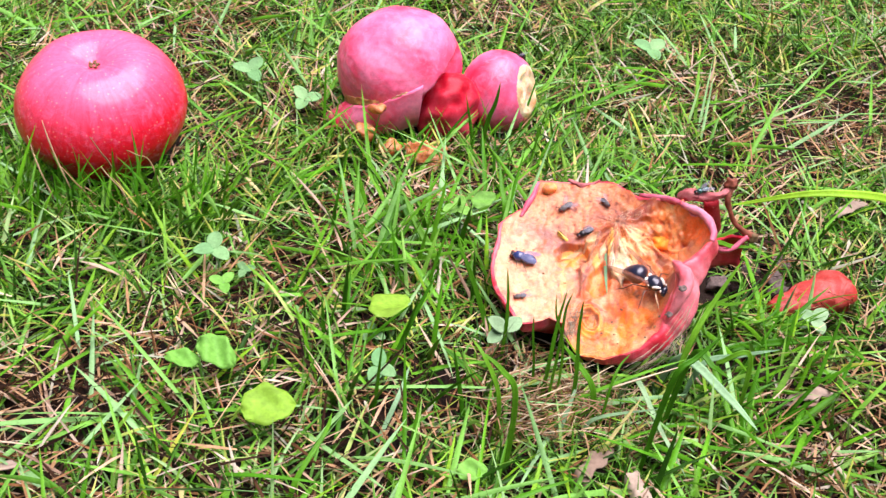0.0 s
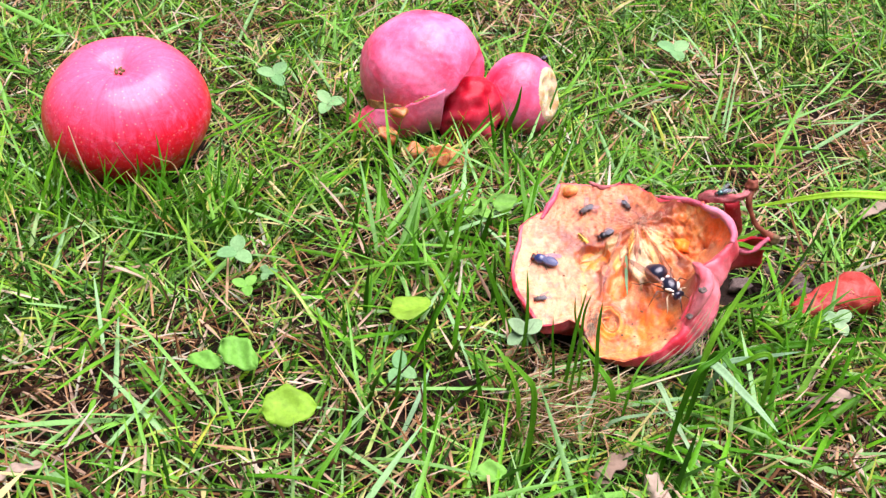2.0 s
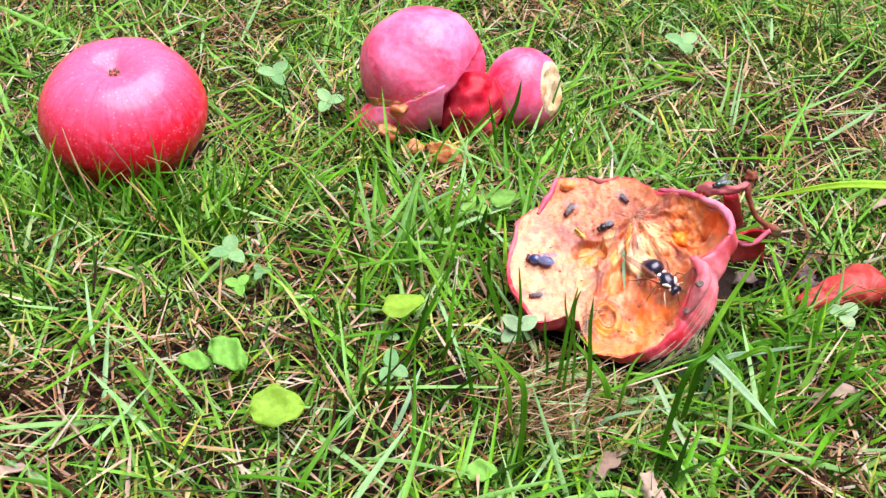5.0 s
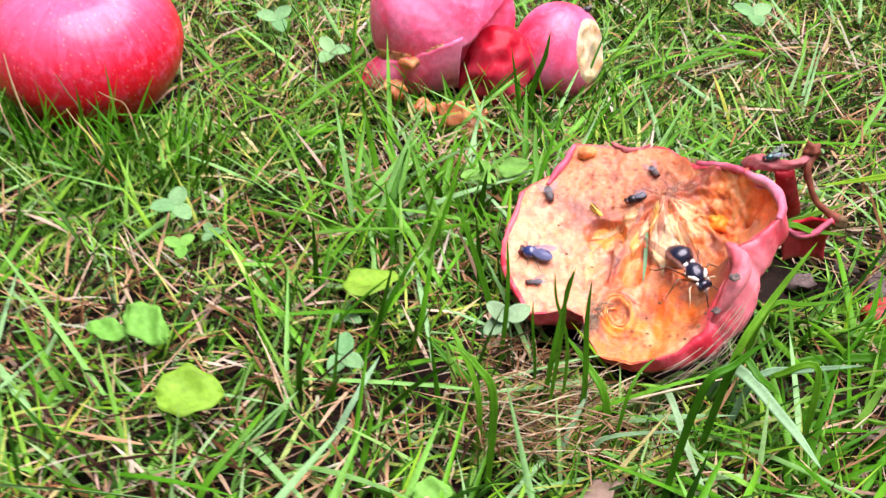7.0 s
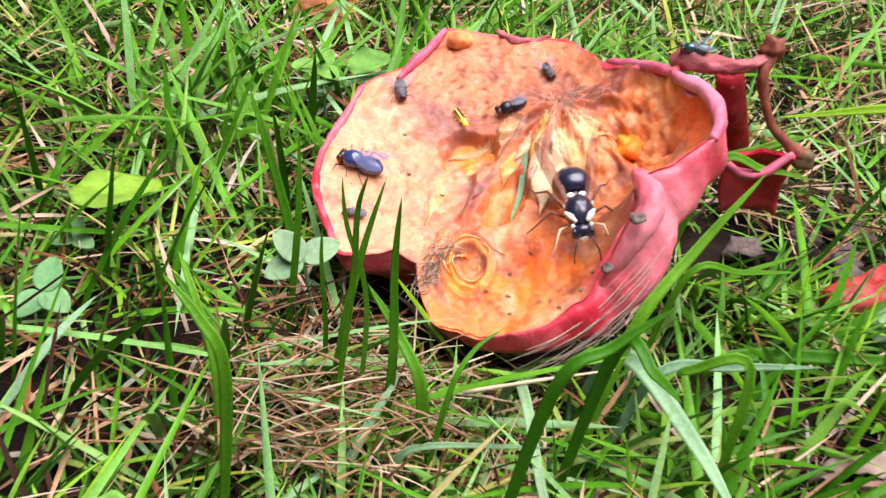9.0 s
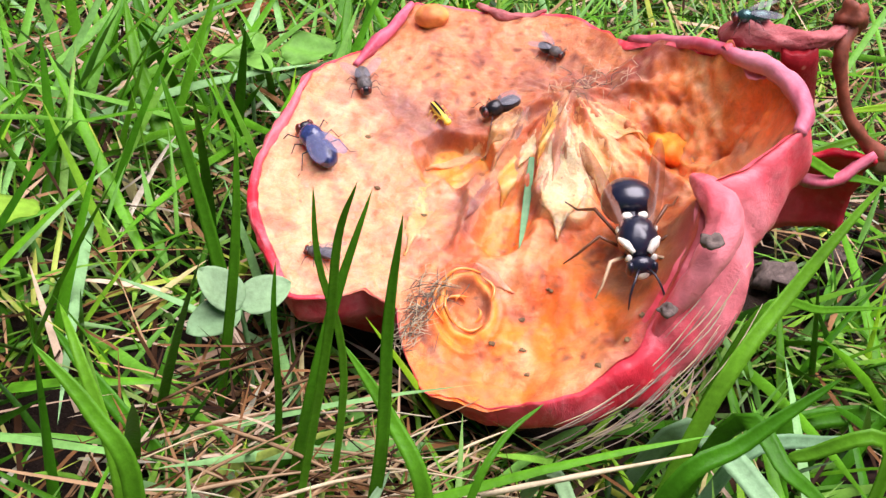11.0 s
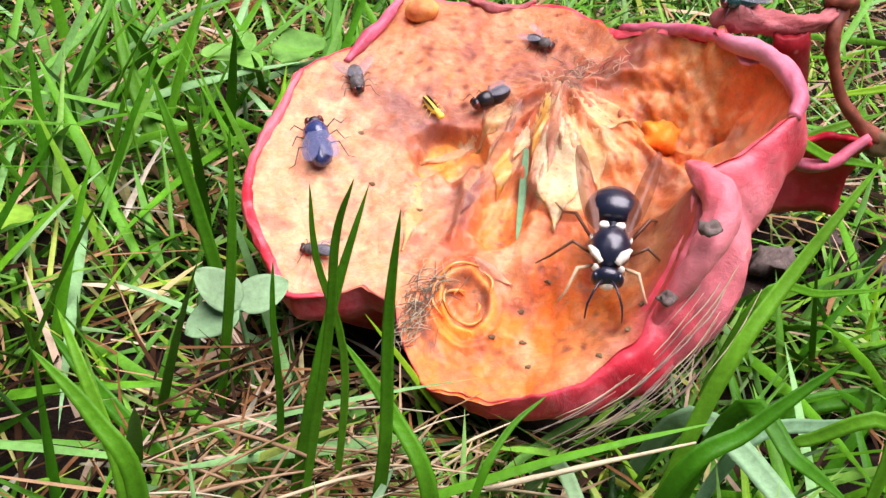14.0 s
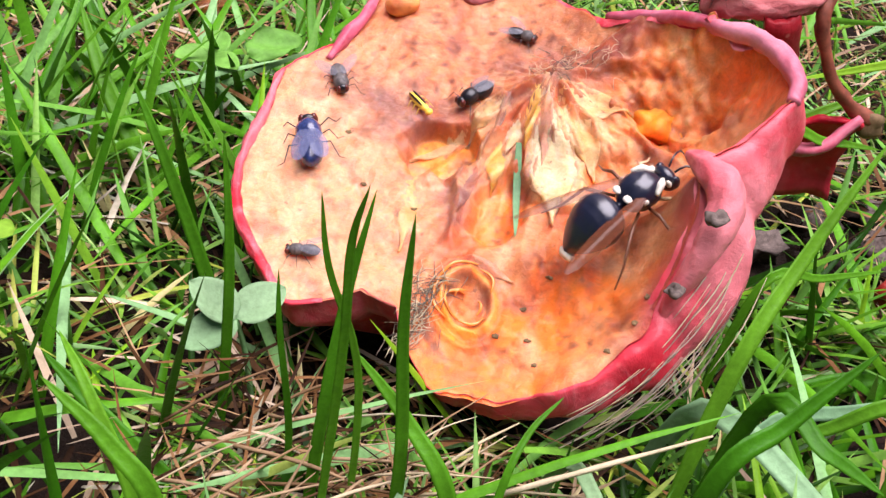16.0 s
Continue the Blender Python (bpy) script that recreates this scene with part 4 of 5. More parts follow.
def make_chunk():
    thing = empty("apple_chunk", pose(0.0715, 0.190, 0.0, 0, 0, -24) @ Matrix.Scale(1.12, 4), "bitten chunk of red apple leaning on the burst one", "apple")
    tilt = Matrix.Rotation(radians(-18), 3, "Y") @ Matrix.Rotation(radians(12), 3, "X")
    bm = bmesh.new()
    na, nb = 180, 110
    rows, cut = [], set()
    for j in range(1, nb):
        t = math.pi * j / nb
        row = []
        for i in range(na):
            a = 2 * math.pi * i / na
            p = Vector((0.0195 * math.sin(t) * math.cos(a), 0.021 * math.sin(t) * math.sin(a), 0.0215 * math.cos(t)))
            p += p.normalized() * 0.0012 * noise.noise(p * 60)
            p.x = min(p.x, 0.0160 + 0.0020 * noise.noise(Vector((p.y * 150, p.z * 150, 3))))
            v = bm.verts.new(tilt @ p + Vector((0, 0, 0.0205)))
            row.append(v)
            if p.x > 0.0144:
                cut.add(v)
        rows.append(row)
    skin_bm = bm
    faces = []
    for a, b in zip(rows, rows[1:]):
        for i in range(na):
            faces.append(bm.faces.new((a[i], b[i], b[(i + 1) % na], a[(i + 1) % na])))
    bm.faces.new(rows[0])
    bm.faces.new(rows[-1][::-1])
    inner = [f for f in faces if all(v in cut for v in f.verts)]
    bare = bmesh.new()
    copy = {}
    for f in inner:
        for v in f.verts:
            if v not in copy:
                copy[v] = bare.verts.new(v.co)
        bare.faces.new([copy[v] for v in f.verts])
    bmesh.ops.delete(bm, geom=inner, context="FACES")
    part("skin", skin_bm, skin_pink, thing)
    ob = part("flesh", bare, flesh, thing, "cream bitten flesh")
    pigment(ob, lambda p: lerp3((0.84, 0.70, 0.46), (0.60, 0.34, 0.14), 0.15 + 1.2 * noise.noise(p * 240)))
    return thing


make_chunk()


def make_peel():
    thing = empty("apple_peel", pose(0.2105, 0.0255, -0.003), "shrivelled cone of reddish-brown apple peel in the grass", "apple peel")
    line = smooth_line([(-0.021, -0.010, 0.012), (-0.009, -0.005, 0.012), (0.005, 0.001, 0.013), (0.0165, 0.005, 0.0145)], 8)
    bm = bmesh.new()
    rows = []
    n = len(line)
    for i, p in enumerate(line):
        f = i / (n - 1)
        r = 0.0032 + 0.0086 * f ** 0.8
        d = (line[min(i + 1, n - 1)] - line[max(i - 1, 0)]).normalized()
        side = d.cross(Vector((0, 0, 1))).normalized()
        up = side.cross(d)
        rows.append([bm.verts.new(p + (side * math.cos(a) * 1.05 + up * math.sin(a) * 0.8) * r * (1 + 0.22 * noise.noise(Vector((f * 5, math.cos(a) * 1.6, math.sin(a) * 1.6))) + 0.06 * noise.noise(Vector((f * 18, math.cos(a) * 5, math.sin(a) * 5)))))
                     for a in (2 * math.pi * k / 28 for k in range(28))])
    ahead = (line[-1] - line[-2]).normalized()
    for f, out in ((0.93, 0.0022), (0.74, 0.0042), (0.42, 0.0054), (0.12, 0.0058)):
        rows.append([bm.verts.new(line[-1] + ahead * out + (v.co - line[-1]) * f) for v in rows[n - 1]])
    for a, b in zip(rows, rows[1:]):
        for i in range(28):
            bm.faces.new((a[i], b[i], b[(i + 1) % 28], a[(i + 1) % 28]))
    bm.faces.new(rows[0][::-1])
    bm.faces.new(rows[-1])
    part("peel", bm, skin_brown, thing)
    return thing


make_peel()


# ---- the lawn: thousands of blades in a few sheets ----
rng = np.random.default_rng(7)


# leaves that lie open on top of the lawn: place, height, reach
OPEN_LEAVES = [(0.0090, -0.0150, 0.019, 0.012), (-0.0370, -0.0800, 0.0175, 0.011), (-0.0600, -0.0500, 0.0165, 0.009), (0.0570, -0.0300, 0.021, 0.008), (-0.0700, 0.0150, 0.020, 0.009), (-0.0640, 0.0, 0.013, 0.006),
               (0.0045, -0.0480, 0.012, 0.007), (-0.0740, -0.0500, 0.012, 0.006)]


def taken(x, y, z):
    """Whether a place lies in a fruit, or hides the apple's face."""
    d1 = ((x + 0.1360) / 0.041) ** 2 + ((y - 0.1135) / 0.041) ** 2 + ((z - 0.0345) / 0.036) ** 2 < 1
    d2 = ((x - 0.0126) / 0.034) ** 2 + ((y - 0.188) / 0.034) ** 2 + ((z - 0.031) / 0.034) ** 2 < 1
    d3 = ((x - 0.0722) / 0.0185) ** 2 + ((y - 0.190) / 0.020) ** 2 + ((z - 0.0205) / 0.022) ** 2 < 1
    d4 = ((x - 0.214) / 0.020) ** 2 + ((y - 0.030) / 0.010) ** 2 + ((z - 0.013) / 0.010) ** 2 < 1
    o = np.stack([x - FACE.translation.x, y - FACE.translation.y, z - FACE.translation.z], -1)
    pu, pv, ph = (o @ np.array(a) for a in (FU, FV, FN))
    ang = np.arctan2(pv, pu) % (2 * np.pi)
    reach = np.interp(ang, ra, rr_)
    deep = np.clip(-ph / 0.04, 0, 1)
    swell = np.interp(np.degrees(ang), [0, 30, 60, 150, 215, 232, 285, 298, 312, 335, 345, 352, 360], [3, 2.5, 1, 2.5, 3.2, 1.5, 1.5, 3.5, 7.5, 12.5, 7, 3, 3]) / 1000
    tuck = np.interp(np.degrees(ang), [150, 190, 260, 285], [0, 1, 1, 0])
    d5 = (np.hypot(pu, pv) < (1 - 0.16 * tuck * np.clip(-ph / 0.010, 0, 1)) * (reach + swell + 0.001) * (1 - deep ** 2) ** 0.5 + 0.001) & (ph < 0.03)
    d6 = (np.hypot(pu - 0.062, pv - 0.028) < 0.014) & (ph < 0.02)
    d7 = np.zeros(np.shape(x), bool)
    for lx, ly, lz, lr in OPEN_LEAVES:
        d7 |= (np.hypot(x - lx, y - ly) < lr) & (z > lz - 0.004)
    return d1 | d2 | d3 | d4 | d5 | d6 | d7


def blades(name, count, box, length, width, lean, bend, z0, mat, label, swirl=1.0, rings=5, fold=0.22, density=None, keep_low=None, drop=0.0):
    """A sheet of ribbons rooted in a plan box; density(x, y) from 0 to 1 thins them out."""
    x = rng.uniform(box[0], box[1], count)
    y = rng.uniform(box[2], box[3], count)
    if density is not None:
        pick = rng.random(count) < density(x, y)
        x, y = x[pick], y[pick]
    n = len(x)
    field = 2.2 * np.sin(x * 9 + 2.0) + 1.8 * np.cos(y * 11 - 1.0) + 1.2 * np.sin((x + y) * 23)
    az = field * swirl + rng.normal(0, 1.9, n)
    ln = rng.uniform(*length, n) * (0.75 + 0.5 * rng.random(n))
    wd = rng.uniform(*width, n)
    le = np.radians(rng.uniform(*lean, n))
    be = np.radians(rng.uniform(*bend, n))
    tw = rng.normal(0, 0.5, n)
    px, py = x.copy(), y.copy()
    pz = lie(x, y) + rng.uniform(*z0, n)
    cols = []
    for k in range(rings + 1):
        f = k / rings
        a = le + be * f
        dx, dy, dz = np.sin(a) * np.cos(az), np.sin(a) * np.sin(az), np.cos(a)
        if k:
            px, py, pz = px + dx * ln / rings, py + dy * ln / rings, pz + dz * ln / rings
            pz = np.maximum(pz, lie(px, py) + 0.0008)
        cols.append((px.copy(), py.copy(), pz.copy(), dx, dy, dz))
    bad = np.zeros(n, bool)
    for c in cols:
        bad |= taken(c[0], c[1], c[2])
    ok = ~bad
    m = int(ok.sum())
    per = 3 * rings + 1
    co = np.zeros((m, per, 3))
    for k, (px, py, pz, dx, dy, dz) in enumerate(cols):
        p = np.stack([px, py, pz], -1)[ok]
        t = np.stack([dx, dy, dz], -1)[ok]
        side = np.stack([-np.sin(az[ok]), np.cos(az[ok]), np.zeros(m)], -1)
        up = np.cross(t, side)
        turn = (tw[ok] * (0.4 + k / rings))[:, None]
        s = side * np.cos(turn) + up * np.sin(turn)
        nrm = np.cross(t, s)
        if k == rings:
            co[:, 3 * k] = p
        else:
            f = k / rings
            w = (wd[ok] * 0.5 * (0.55 + 0.45 * min(1, f * 4)) * (1 - f ** 2.6) ** 0.8)[:, None]
            co[:, 3 * k] = p - s * w
            co[:, 3 * k + 1] = p + nrm * w * fold * 2
            co[:, 3 * k + 2] = p + s * w
    quads, tris = [], []
    for k in range(rings - 1):
        for e in (0, 1):
            quads.append((3 * k + e, 3 * k + e + 1, 3 * k + e + 4, 3 * k + e + 3))
    for e in (0, 1):
        tris.append((3 * rings - 3 + e, 3 * rings - 2 + e, 3 * rings))
    base = (np.arange(m) * per)[:, None, None]
    q = (np.array(quads)[None] + base).reshape(-1)
    t = (np.array(tris)[None] + base).reshape(-1)
    nq, nt = len(q) // 4, len(t) // 3
    me = bpy.data.meshes.new(name)
    me.vertices.add(m * per)
    me.vertices.foreach_set("co", co.reshape(-1))
    me.loops.add(len(q) + len(t))
    me.loops.foreach_set("vertex_index", np.concatenate([q, t]).astype(np.int32))
    me.polygons.add(nq + nt)
    me.polygons.foreach_set("loop_start", np.concatenate([np.arange(nq) * 4, nq * 4 + np.arange(nt) * 3]).astype(np.int32))
    me.update(calc_edges=True)
    me.materials.append(mat)
    me.shade_smooth()
    return tagged(new(name, me), label, "grass", kind="stuff")


def open_ground(x, y):
    """Near 0 in the dark gaps where the soil shows, 1 elsewhere."""
    keep = np.ones(np.shape(x))
    for gx, gy, rx, ry, deep in ((0.163, 0.003, 0.016, 0.016, 0.5), (0.034, -0.044, 0.012, 0.012, 0.6), (0.175, -0.026, 0.022, 0.022, 0.65), (0.191, 0.057, 0.018, 0.018, 0.60), (0.158, -0.026, 0.018, 0.018, 0.60), (0.030, -0.047, 0.016, 0.016, 0.60), (0.314, 0.301, 0.050, 0.050, 0.55), (0.239, 0.207, 0.030, 0.030, 0.60), (0.239, 0.323, 0.030, 0.030, 0.50),
                               (0.188, 0.046, 0.022, 0.022, 0.5), (0.002, -0.078, 0.013, 0.013, 0.9), (0.110, -0.078, 0.030, 0.012, 0.5)):
        keep *= 1 - deep * np.exp(-((x - gx) / rx) ** 2 - ((y - gy) / ry) ** 2)
    return keep


def lush(x, y):
    """Where the lawn is thick: thin over the bare brownish patches."""
    f = np.sin(x * 17 + 0.7) * np.cos(y * 19 + 2.1) + 0.7 * np.sin(x * 41 - y * 37 + 1.0)
    bare = np.exp(-(((x - 0.205) / 0.05) ** 2 + ((y - 0.075) / 0.04) ** 2)) + 0.7 * np.exp(-(((x + 0.03) / 0.06) ** 2 + ((y + 0.05) / 0.05) ** 2))
    bare += 0.4 * np.exp(-(((x - 0.035) / 0.035) ** 2 + ((y + 0.085) / 0.035) ** 2)) + 0.2 * np.exp(-(((x - 0.175) / 0.04) ** 2 + ((y + 0.075) / 0.045) ** 2))
    bare += 0.7 * np.exp(-(((x - 0.235) / 0.05) ** 2 + ((y - 0.06) / 0.05) ** 2))
    bare += 0.8 * np.exp(-(((x - 0.30) / 0.07) ** 2 + ((y - 0.22) / 0.06) ** 2))
    return np.clip(0.68 + 0.38 * f - 0.42 * bare, 0.16, 1) * open_ground(x, y)


def worn(x, y):
    return np.clip(1.25 - 1.1 * lush(x, y), 0.15, 1) * open_ground(x, y)


NEAR = (-0.42, 0.50, -0.16, 0.60)
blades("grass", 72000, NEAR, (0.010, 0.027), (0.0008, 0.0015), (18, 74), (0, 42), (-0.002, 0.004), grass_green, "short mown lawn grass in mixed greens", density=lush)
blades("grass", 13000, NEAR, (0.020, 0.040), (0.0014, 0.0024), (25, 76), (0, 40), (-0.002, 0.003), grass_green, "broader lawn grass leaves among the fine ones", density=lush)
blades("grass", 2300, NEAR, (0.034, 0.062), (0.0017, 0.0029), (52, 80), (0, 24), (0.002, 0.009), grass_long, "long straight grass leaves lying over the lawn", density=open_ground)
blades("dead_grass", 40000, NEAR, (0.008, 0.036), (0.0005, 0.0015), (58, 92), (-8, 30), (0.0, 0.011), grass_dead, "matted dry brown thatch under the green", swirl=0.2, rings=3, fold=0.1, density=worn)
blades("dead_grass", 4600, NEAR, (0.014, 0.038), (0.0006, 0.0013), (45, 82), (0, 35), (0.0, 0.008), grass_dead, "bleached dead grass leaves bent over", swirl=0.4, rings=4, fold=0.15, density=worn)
blades("dead_grass", 3600, NEAR, (0.012, 0.034), (0.0008, 0.0018), (50, 86), (-10, 30), (0.002, 0.010), grass_bleached, "bleached pale grey-tan grass clippings among the blades", swirl=0.4, rings=4, fold=0.2, density=worn)
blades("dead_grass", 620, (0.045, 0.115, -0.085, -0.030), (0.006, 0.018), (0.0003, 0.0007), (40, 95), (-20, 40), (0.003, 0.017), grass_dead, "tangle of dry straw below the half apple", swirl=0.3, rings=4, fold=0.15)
blades("grass", 80, (-0.02, 0.050, -0.075, 0.070), (0.030, 0.052), (0.0017, 0.0028), (4, 38), (0, 30), (-0.002, 0.002), grass_lush, "taller fresh green grass beside the half apple", swirl=0.3)
blades("grass", 90, (-0.01, 0.062, 0.025, 0.100), (0.038, 0.060), (0.0022, 0.0036), (20, 62), (0, 25), (-0.002, 0.002), grass_long, "tall fresh green grass behind the half apple", swirl=0.3)
blades("grass", 150, (0.140, 0.200, -0.085, 0.030), (0.026, 0.046), (0.0018, 0.0030), (20, 66), (0, 35), (-0.002, 0.002), grass_lush, "taller fresh green grass beside the half apple", swirl=0.3)
blades("grass", 330, (-0.20, -0.07, 0.045, 0.085), (0.026, 0.044), (0.0012, 0.0021), (8, 45), (0, 35), (-0.002, 0.002), grass_lush, "fresh green grass standing before the whole apple", swirl=0.3)
blades("grass", 110, (-0.03, 0.11, 0.115, 0.165), (0.024, 0.044), (0.0012, 0.0021), (8, 45), (0, 35), (-0.002, 0.002), grass_lush, "fresh green grass standing before the burst apple", swirl=0.3)


def outside(x, y):
    fade = np.clip(1.9 - 1.35 * np.hypot(x - 0.05, y - 0.3) + 0.25 * np.sin(x * 7) * np.cos(y * 6), 0, 1)
    return ((x < NEAR[0]) | (x > NEAR[1]) | (y < NEAR[2]) | (y > NEAR[3])) * fade


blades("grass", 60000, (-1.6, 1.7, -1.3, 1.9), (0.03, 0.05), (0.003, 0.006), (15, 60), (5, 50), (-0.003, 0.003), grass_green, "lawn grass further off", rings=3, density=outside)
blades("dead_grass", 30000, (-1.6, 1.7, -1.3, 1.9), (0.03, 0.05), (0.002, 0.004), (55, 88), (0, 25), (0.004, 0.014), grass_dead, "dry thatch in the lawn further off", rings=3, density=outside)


# ---- single blades that stand out ----
def make_blade(points, width_mm, mat, label, group, rooted=True):
    p = [Vector(q) for q in points]
    if rooted:
        back = p[0] + (p[0] - p[1]) * 0.35
        foot = Vector((back.x, back.y, -0.003))
        if p[0].z > 0.004:
            p = [foot] + p
    line = smooth_line(p, 6)
    n = len(line)
    w = width_mm / 1000
    verts, faces = [], []
    for i, q in enumerate(line):
        f = i / (n - 1)
        d = (line[min(i + 1, n - 1)] - line[max(i - 1, 0)]).normalized()
        side = d.cross(Vector((0.05, -0.75, 0.66)))
        side = side.normalized() if side.length > 0.05 else Vector((1, 0, 0))
        up = side.cross(d)
        half = 0.5 * w * (0.7 + 0.3 * min(1, f * 4)) * (1 - f ** 3.2) ** 0.75
        th = 0.00012
        for s, lift in ((-1, 0.3), (-0.5, 0.08), (0, 0), (0.5, 0.08), (1, 0.3)):
            verts.append(q + side * half * s + up * half * lift * 0.8)
        for s, lift in ((1, 0.3), (0, 0), (-1, 0.3)):
            verts.append(q + side * half * s * 0.96 + up * (half * lift * 0.8 - th))
    k = 8
    for i in range(n - 1):
        for e in range(k):
            faces.append((i * k + e, i * k + (e + 1) % k, (i + 1) * k + (e + 1) % k, (i + 1) * k + e))
    ob = solid("grass_blade", verts, faces, mat)
    return tagged(ob, label, "grass blade", group)


BLADES = [
    ((0.082, -0.062, 0.025), (0.079, -0.061, 0.048), (0.078, -0.061, 0.064), 1.9),
    ((0.071, -0.058, 0.028), (0.072, -0.054, 0.045), (0.074, -0.050, 0.060), 1.8),
    ((0.075, -0.060, 0.036), (0.069, -0.061, 0.055), (0.067, -0.062, 0.066), 1.1),
    ((0.072, -0.064, 0.043), (0.071, -0.065, 0.061), (0.072, -0.066, 0.070), 1.3),
    ((0.067, -0.052, 0.019), (0.064, -0.051, 0.037), (0.063, -0.050, 0.046), 1.1),
    ((0.056, -0.035, 0.025), (0.055, -0.033, 0.040), (0.053, -0.030, 0.054), 1.7),
    ((0.054, -0.085, 0.035), (0.048, -0.082, 0.044), (0.040, -0.078, 0.049), 2.5),
    ((0.050, -0.075, 0.025), (0.043, -0.069, 0.039), (0.038, -0.062, 0.042), 1.9),
    ((0.052, -0.010, 0.008), (0.042, -0.005, 0.032), (0.035, 0.000, 0.045), 2.6),
    ((0.128, -0.050, 0.035), (0.137, -0.040, 0.051), (0.148, -0.030, 0.067), 2.8),
    ((0.110, -0.088, 0.049), (0.118, -0.084, 0.058), (0.127, -0.080, 0.066), 2.5),
    ((0.122, -0.070, 0.047), (0.128, -0.078, 0.049), (0.132, -0.085, 0.050), 2.7),
    ((0.148, 0.015, 0.038), (0.159, 0.018, 0.047), (0.171, 0.020, 0.053), 2.8),
    ((0.146, 0.005, 0.046), (0.159, 0.008, 0.047), (0.171, 0.010, 0.046), 2.3),
    ((0.143, -0.020, 0.032), (0.156, -0.015, 0.032), (0.170, -0.010, 0.032), 1.8),
    ((0.089, -0.066, 0.022), (0.082, -0.060, 0.031), (0.074, -0.055, 0.038), 2.6),
    ((0.033, 0.030, 0.008), (0.021, 0.045, 0.021), (0.013, 0.060, 0.031), 4.2),
    ((0.094, -0.070, 0.027), (0.097, -0.065, 0.035), (0.102, -0.060, 0.038), 1.2),
    ((0.150, -0.060, 0.040), (0.139, -0.060, 0.037), (0.137, -0.060, 0.035), 2.4),
    ((0.160, -0.020, 0.011), (0.192, -0.013, 0.013), (0.226, -0.005, 0.012), 4.0),
    ((0.057, -0.055, 0.003), (0.041, -0.048, 0.014), (0.030, -0.040, 0.019), 2.8),
    ((0.023, 0.060, 0.003), (0.015, 0.075, 0.014), (0.007, 0.090, 0.022), 3.7),
    ((0.064, 0.060, 0.023), (0.062, 0.070, 0.031), (0.061, 0.080, 0.038), 2.9),
    ((-0.024, -0.110, 0.011), (-0.015, -0.095, 0.020), (-0.013, -0.080, 0.016), 2.1),
    ((-0.125, -0.040, -0.001), (-0.119, -0.020, 0.013), (-0.118, 0.000, 0.016), 2.6),
    ((0.060, 0.140, 0.026), (0.063, 0.140, 0.040), (0.064, 0.140, 0.053), 2.7),
    ((0.197, 0.200, 0.001), (0.198, 0.220, 0.022), (0.202, 0.240, 0.032), 2.4),
]
make_blade(((0.262, 0.053, 0.045), (0.215, 0.049, 0.0545), (0.172, 0.059, 0.037)), 4.6, blade_lime, "long bright lime blade arching beside the stalk", "long grass blades")
for a, b, c, w in BLADES:
    make_blade((a, b, c), w, blade_green, "long bright green blade rising from the lawn", "long grass blades")
PALE_BLADES = [
    ((0.129, -0.045, 0.025), (0.143, -0.065, 0.024), (0.151, -0.085, 0.024), 4.2),
    ((0.108, -0.055, 0.021), (0.115, -0.078, 0.016), (0.122, -0.100, 0.012), 2.4),
    ((0.076, -0.075, 0.002), (0.080, -0.068, 0.014), (0.084, -0.060, 0.021), 2.1),
    ((0.086, -0.075, 0.008), (0.091, -0.075, 0.017), (0.116, -0.075, 0.024), 1.9),
    ((0.136, -0.050, 0.026), (0.152, -0.045, 0.028), (0.172, -0.040, 0.029), 2.5),
    ((0.005, -0.080, 0.000), (0.013, -0.065, 0.014), (0.017, -0.050, 0.016), 2.0),
]
for a, b, c, w in PALE_BLADES:
    make_blade((a, b, c), w, blade_pale, "pale bluish-green blade bent over the lawn", "long grass blades")


# ---- straws ----
def make_straw(points, radius_mm, label, group="loose straws", mat=straw_pale):
    n = len(points)
    ob = part("straw", tube(points, [radius_mm / 1000] * (n - 1) + [radius_mm / 2500], 5, 4, None, 0.5), mat)
    return tagged(ob, label, "straw", group)


def on_face(u, v, up=0.0006):
    return FACE @ Vector((u, v, face_height(u, v) + up))


for k, pts in enumerate([[(0.0079, 0.0091), (0.0072, 0.0001), (0.0065, -0.0119)]]):
    make_blade([on_face(*q, 0.0012) for q in pts], 1.5, blade_pale, "dried pale grass blade stuck on the apple's flesh", "", rooted=False)
r2 = random.Random(5)
wisp = empty("straw_wisp", Matrix.Identity(4), "tuft of dry grey straw caught in the apple's torn edge", "straw")
hay = (bmesh.new(), bmesh.new())
for k in range(190):
    f = r2.random()
    u0, v0 = -0.0062 - 0.0060 * f + r2.gauss(0, 0.0015), -0.0195 - 0.0105 * f + r2.gauss(0, 0.0017)
    turn = radians(r2.gauss(56, 24 if k % 3 else 80))
    ln = r2.uniform(0.0006, 0.0030)
    d = Vector((math.cos(turn), math.sin(turn), r2.uniform(-0.10, 0.06))) * ln
    mid = Vector((u0, v0, (face_height(u0, v0) if in_face(u0, v0) < 1 else -0.007) + r2.uniform(0.0, 0.0007)))
    bow = Vector((r2.uniform(-1, 1), r2.uniform(-1, 1), r2.uniform(0, 1))) * 0.0006
    tube([FACE @ (mid - d), FACE @ (mid + bow), FACE @ (mid + d)], [0.00004, r2.uniform(0.00005, 0.00012), 0.00003], 4, 3, hay[k % 2])
tagged(part("hay", hay[0], straw_pale, wisp, "pale dry fibres"), kind="stuff")
tagged(part("hay", hay[1], straw_grey, wisp, "grey dry fibres"), kind="stuff")
edge = empty("straw_wisp", Matrix.Identity(4), "dry straw fibres lying along the apple's skin", "straw")
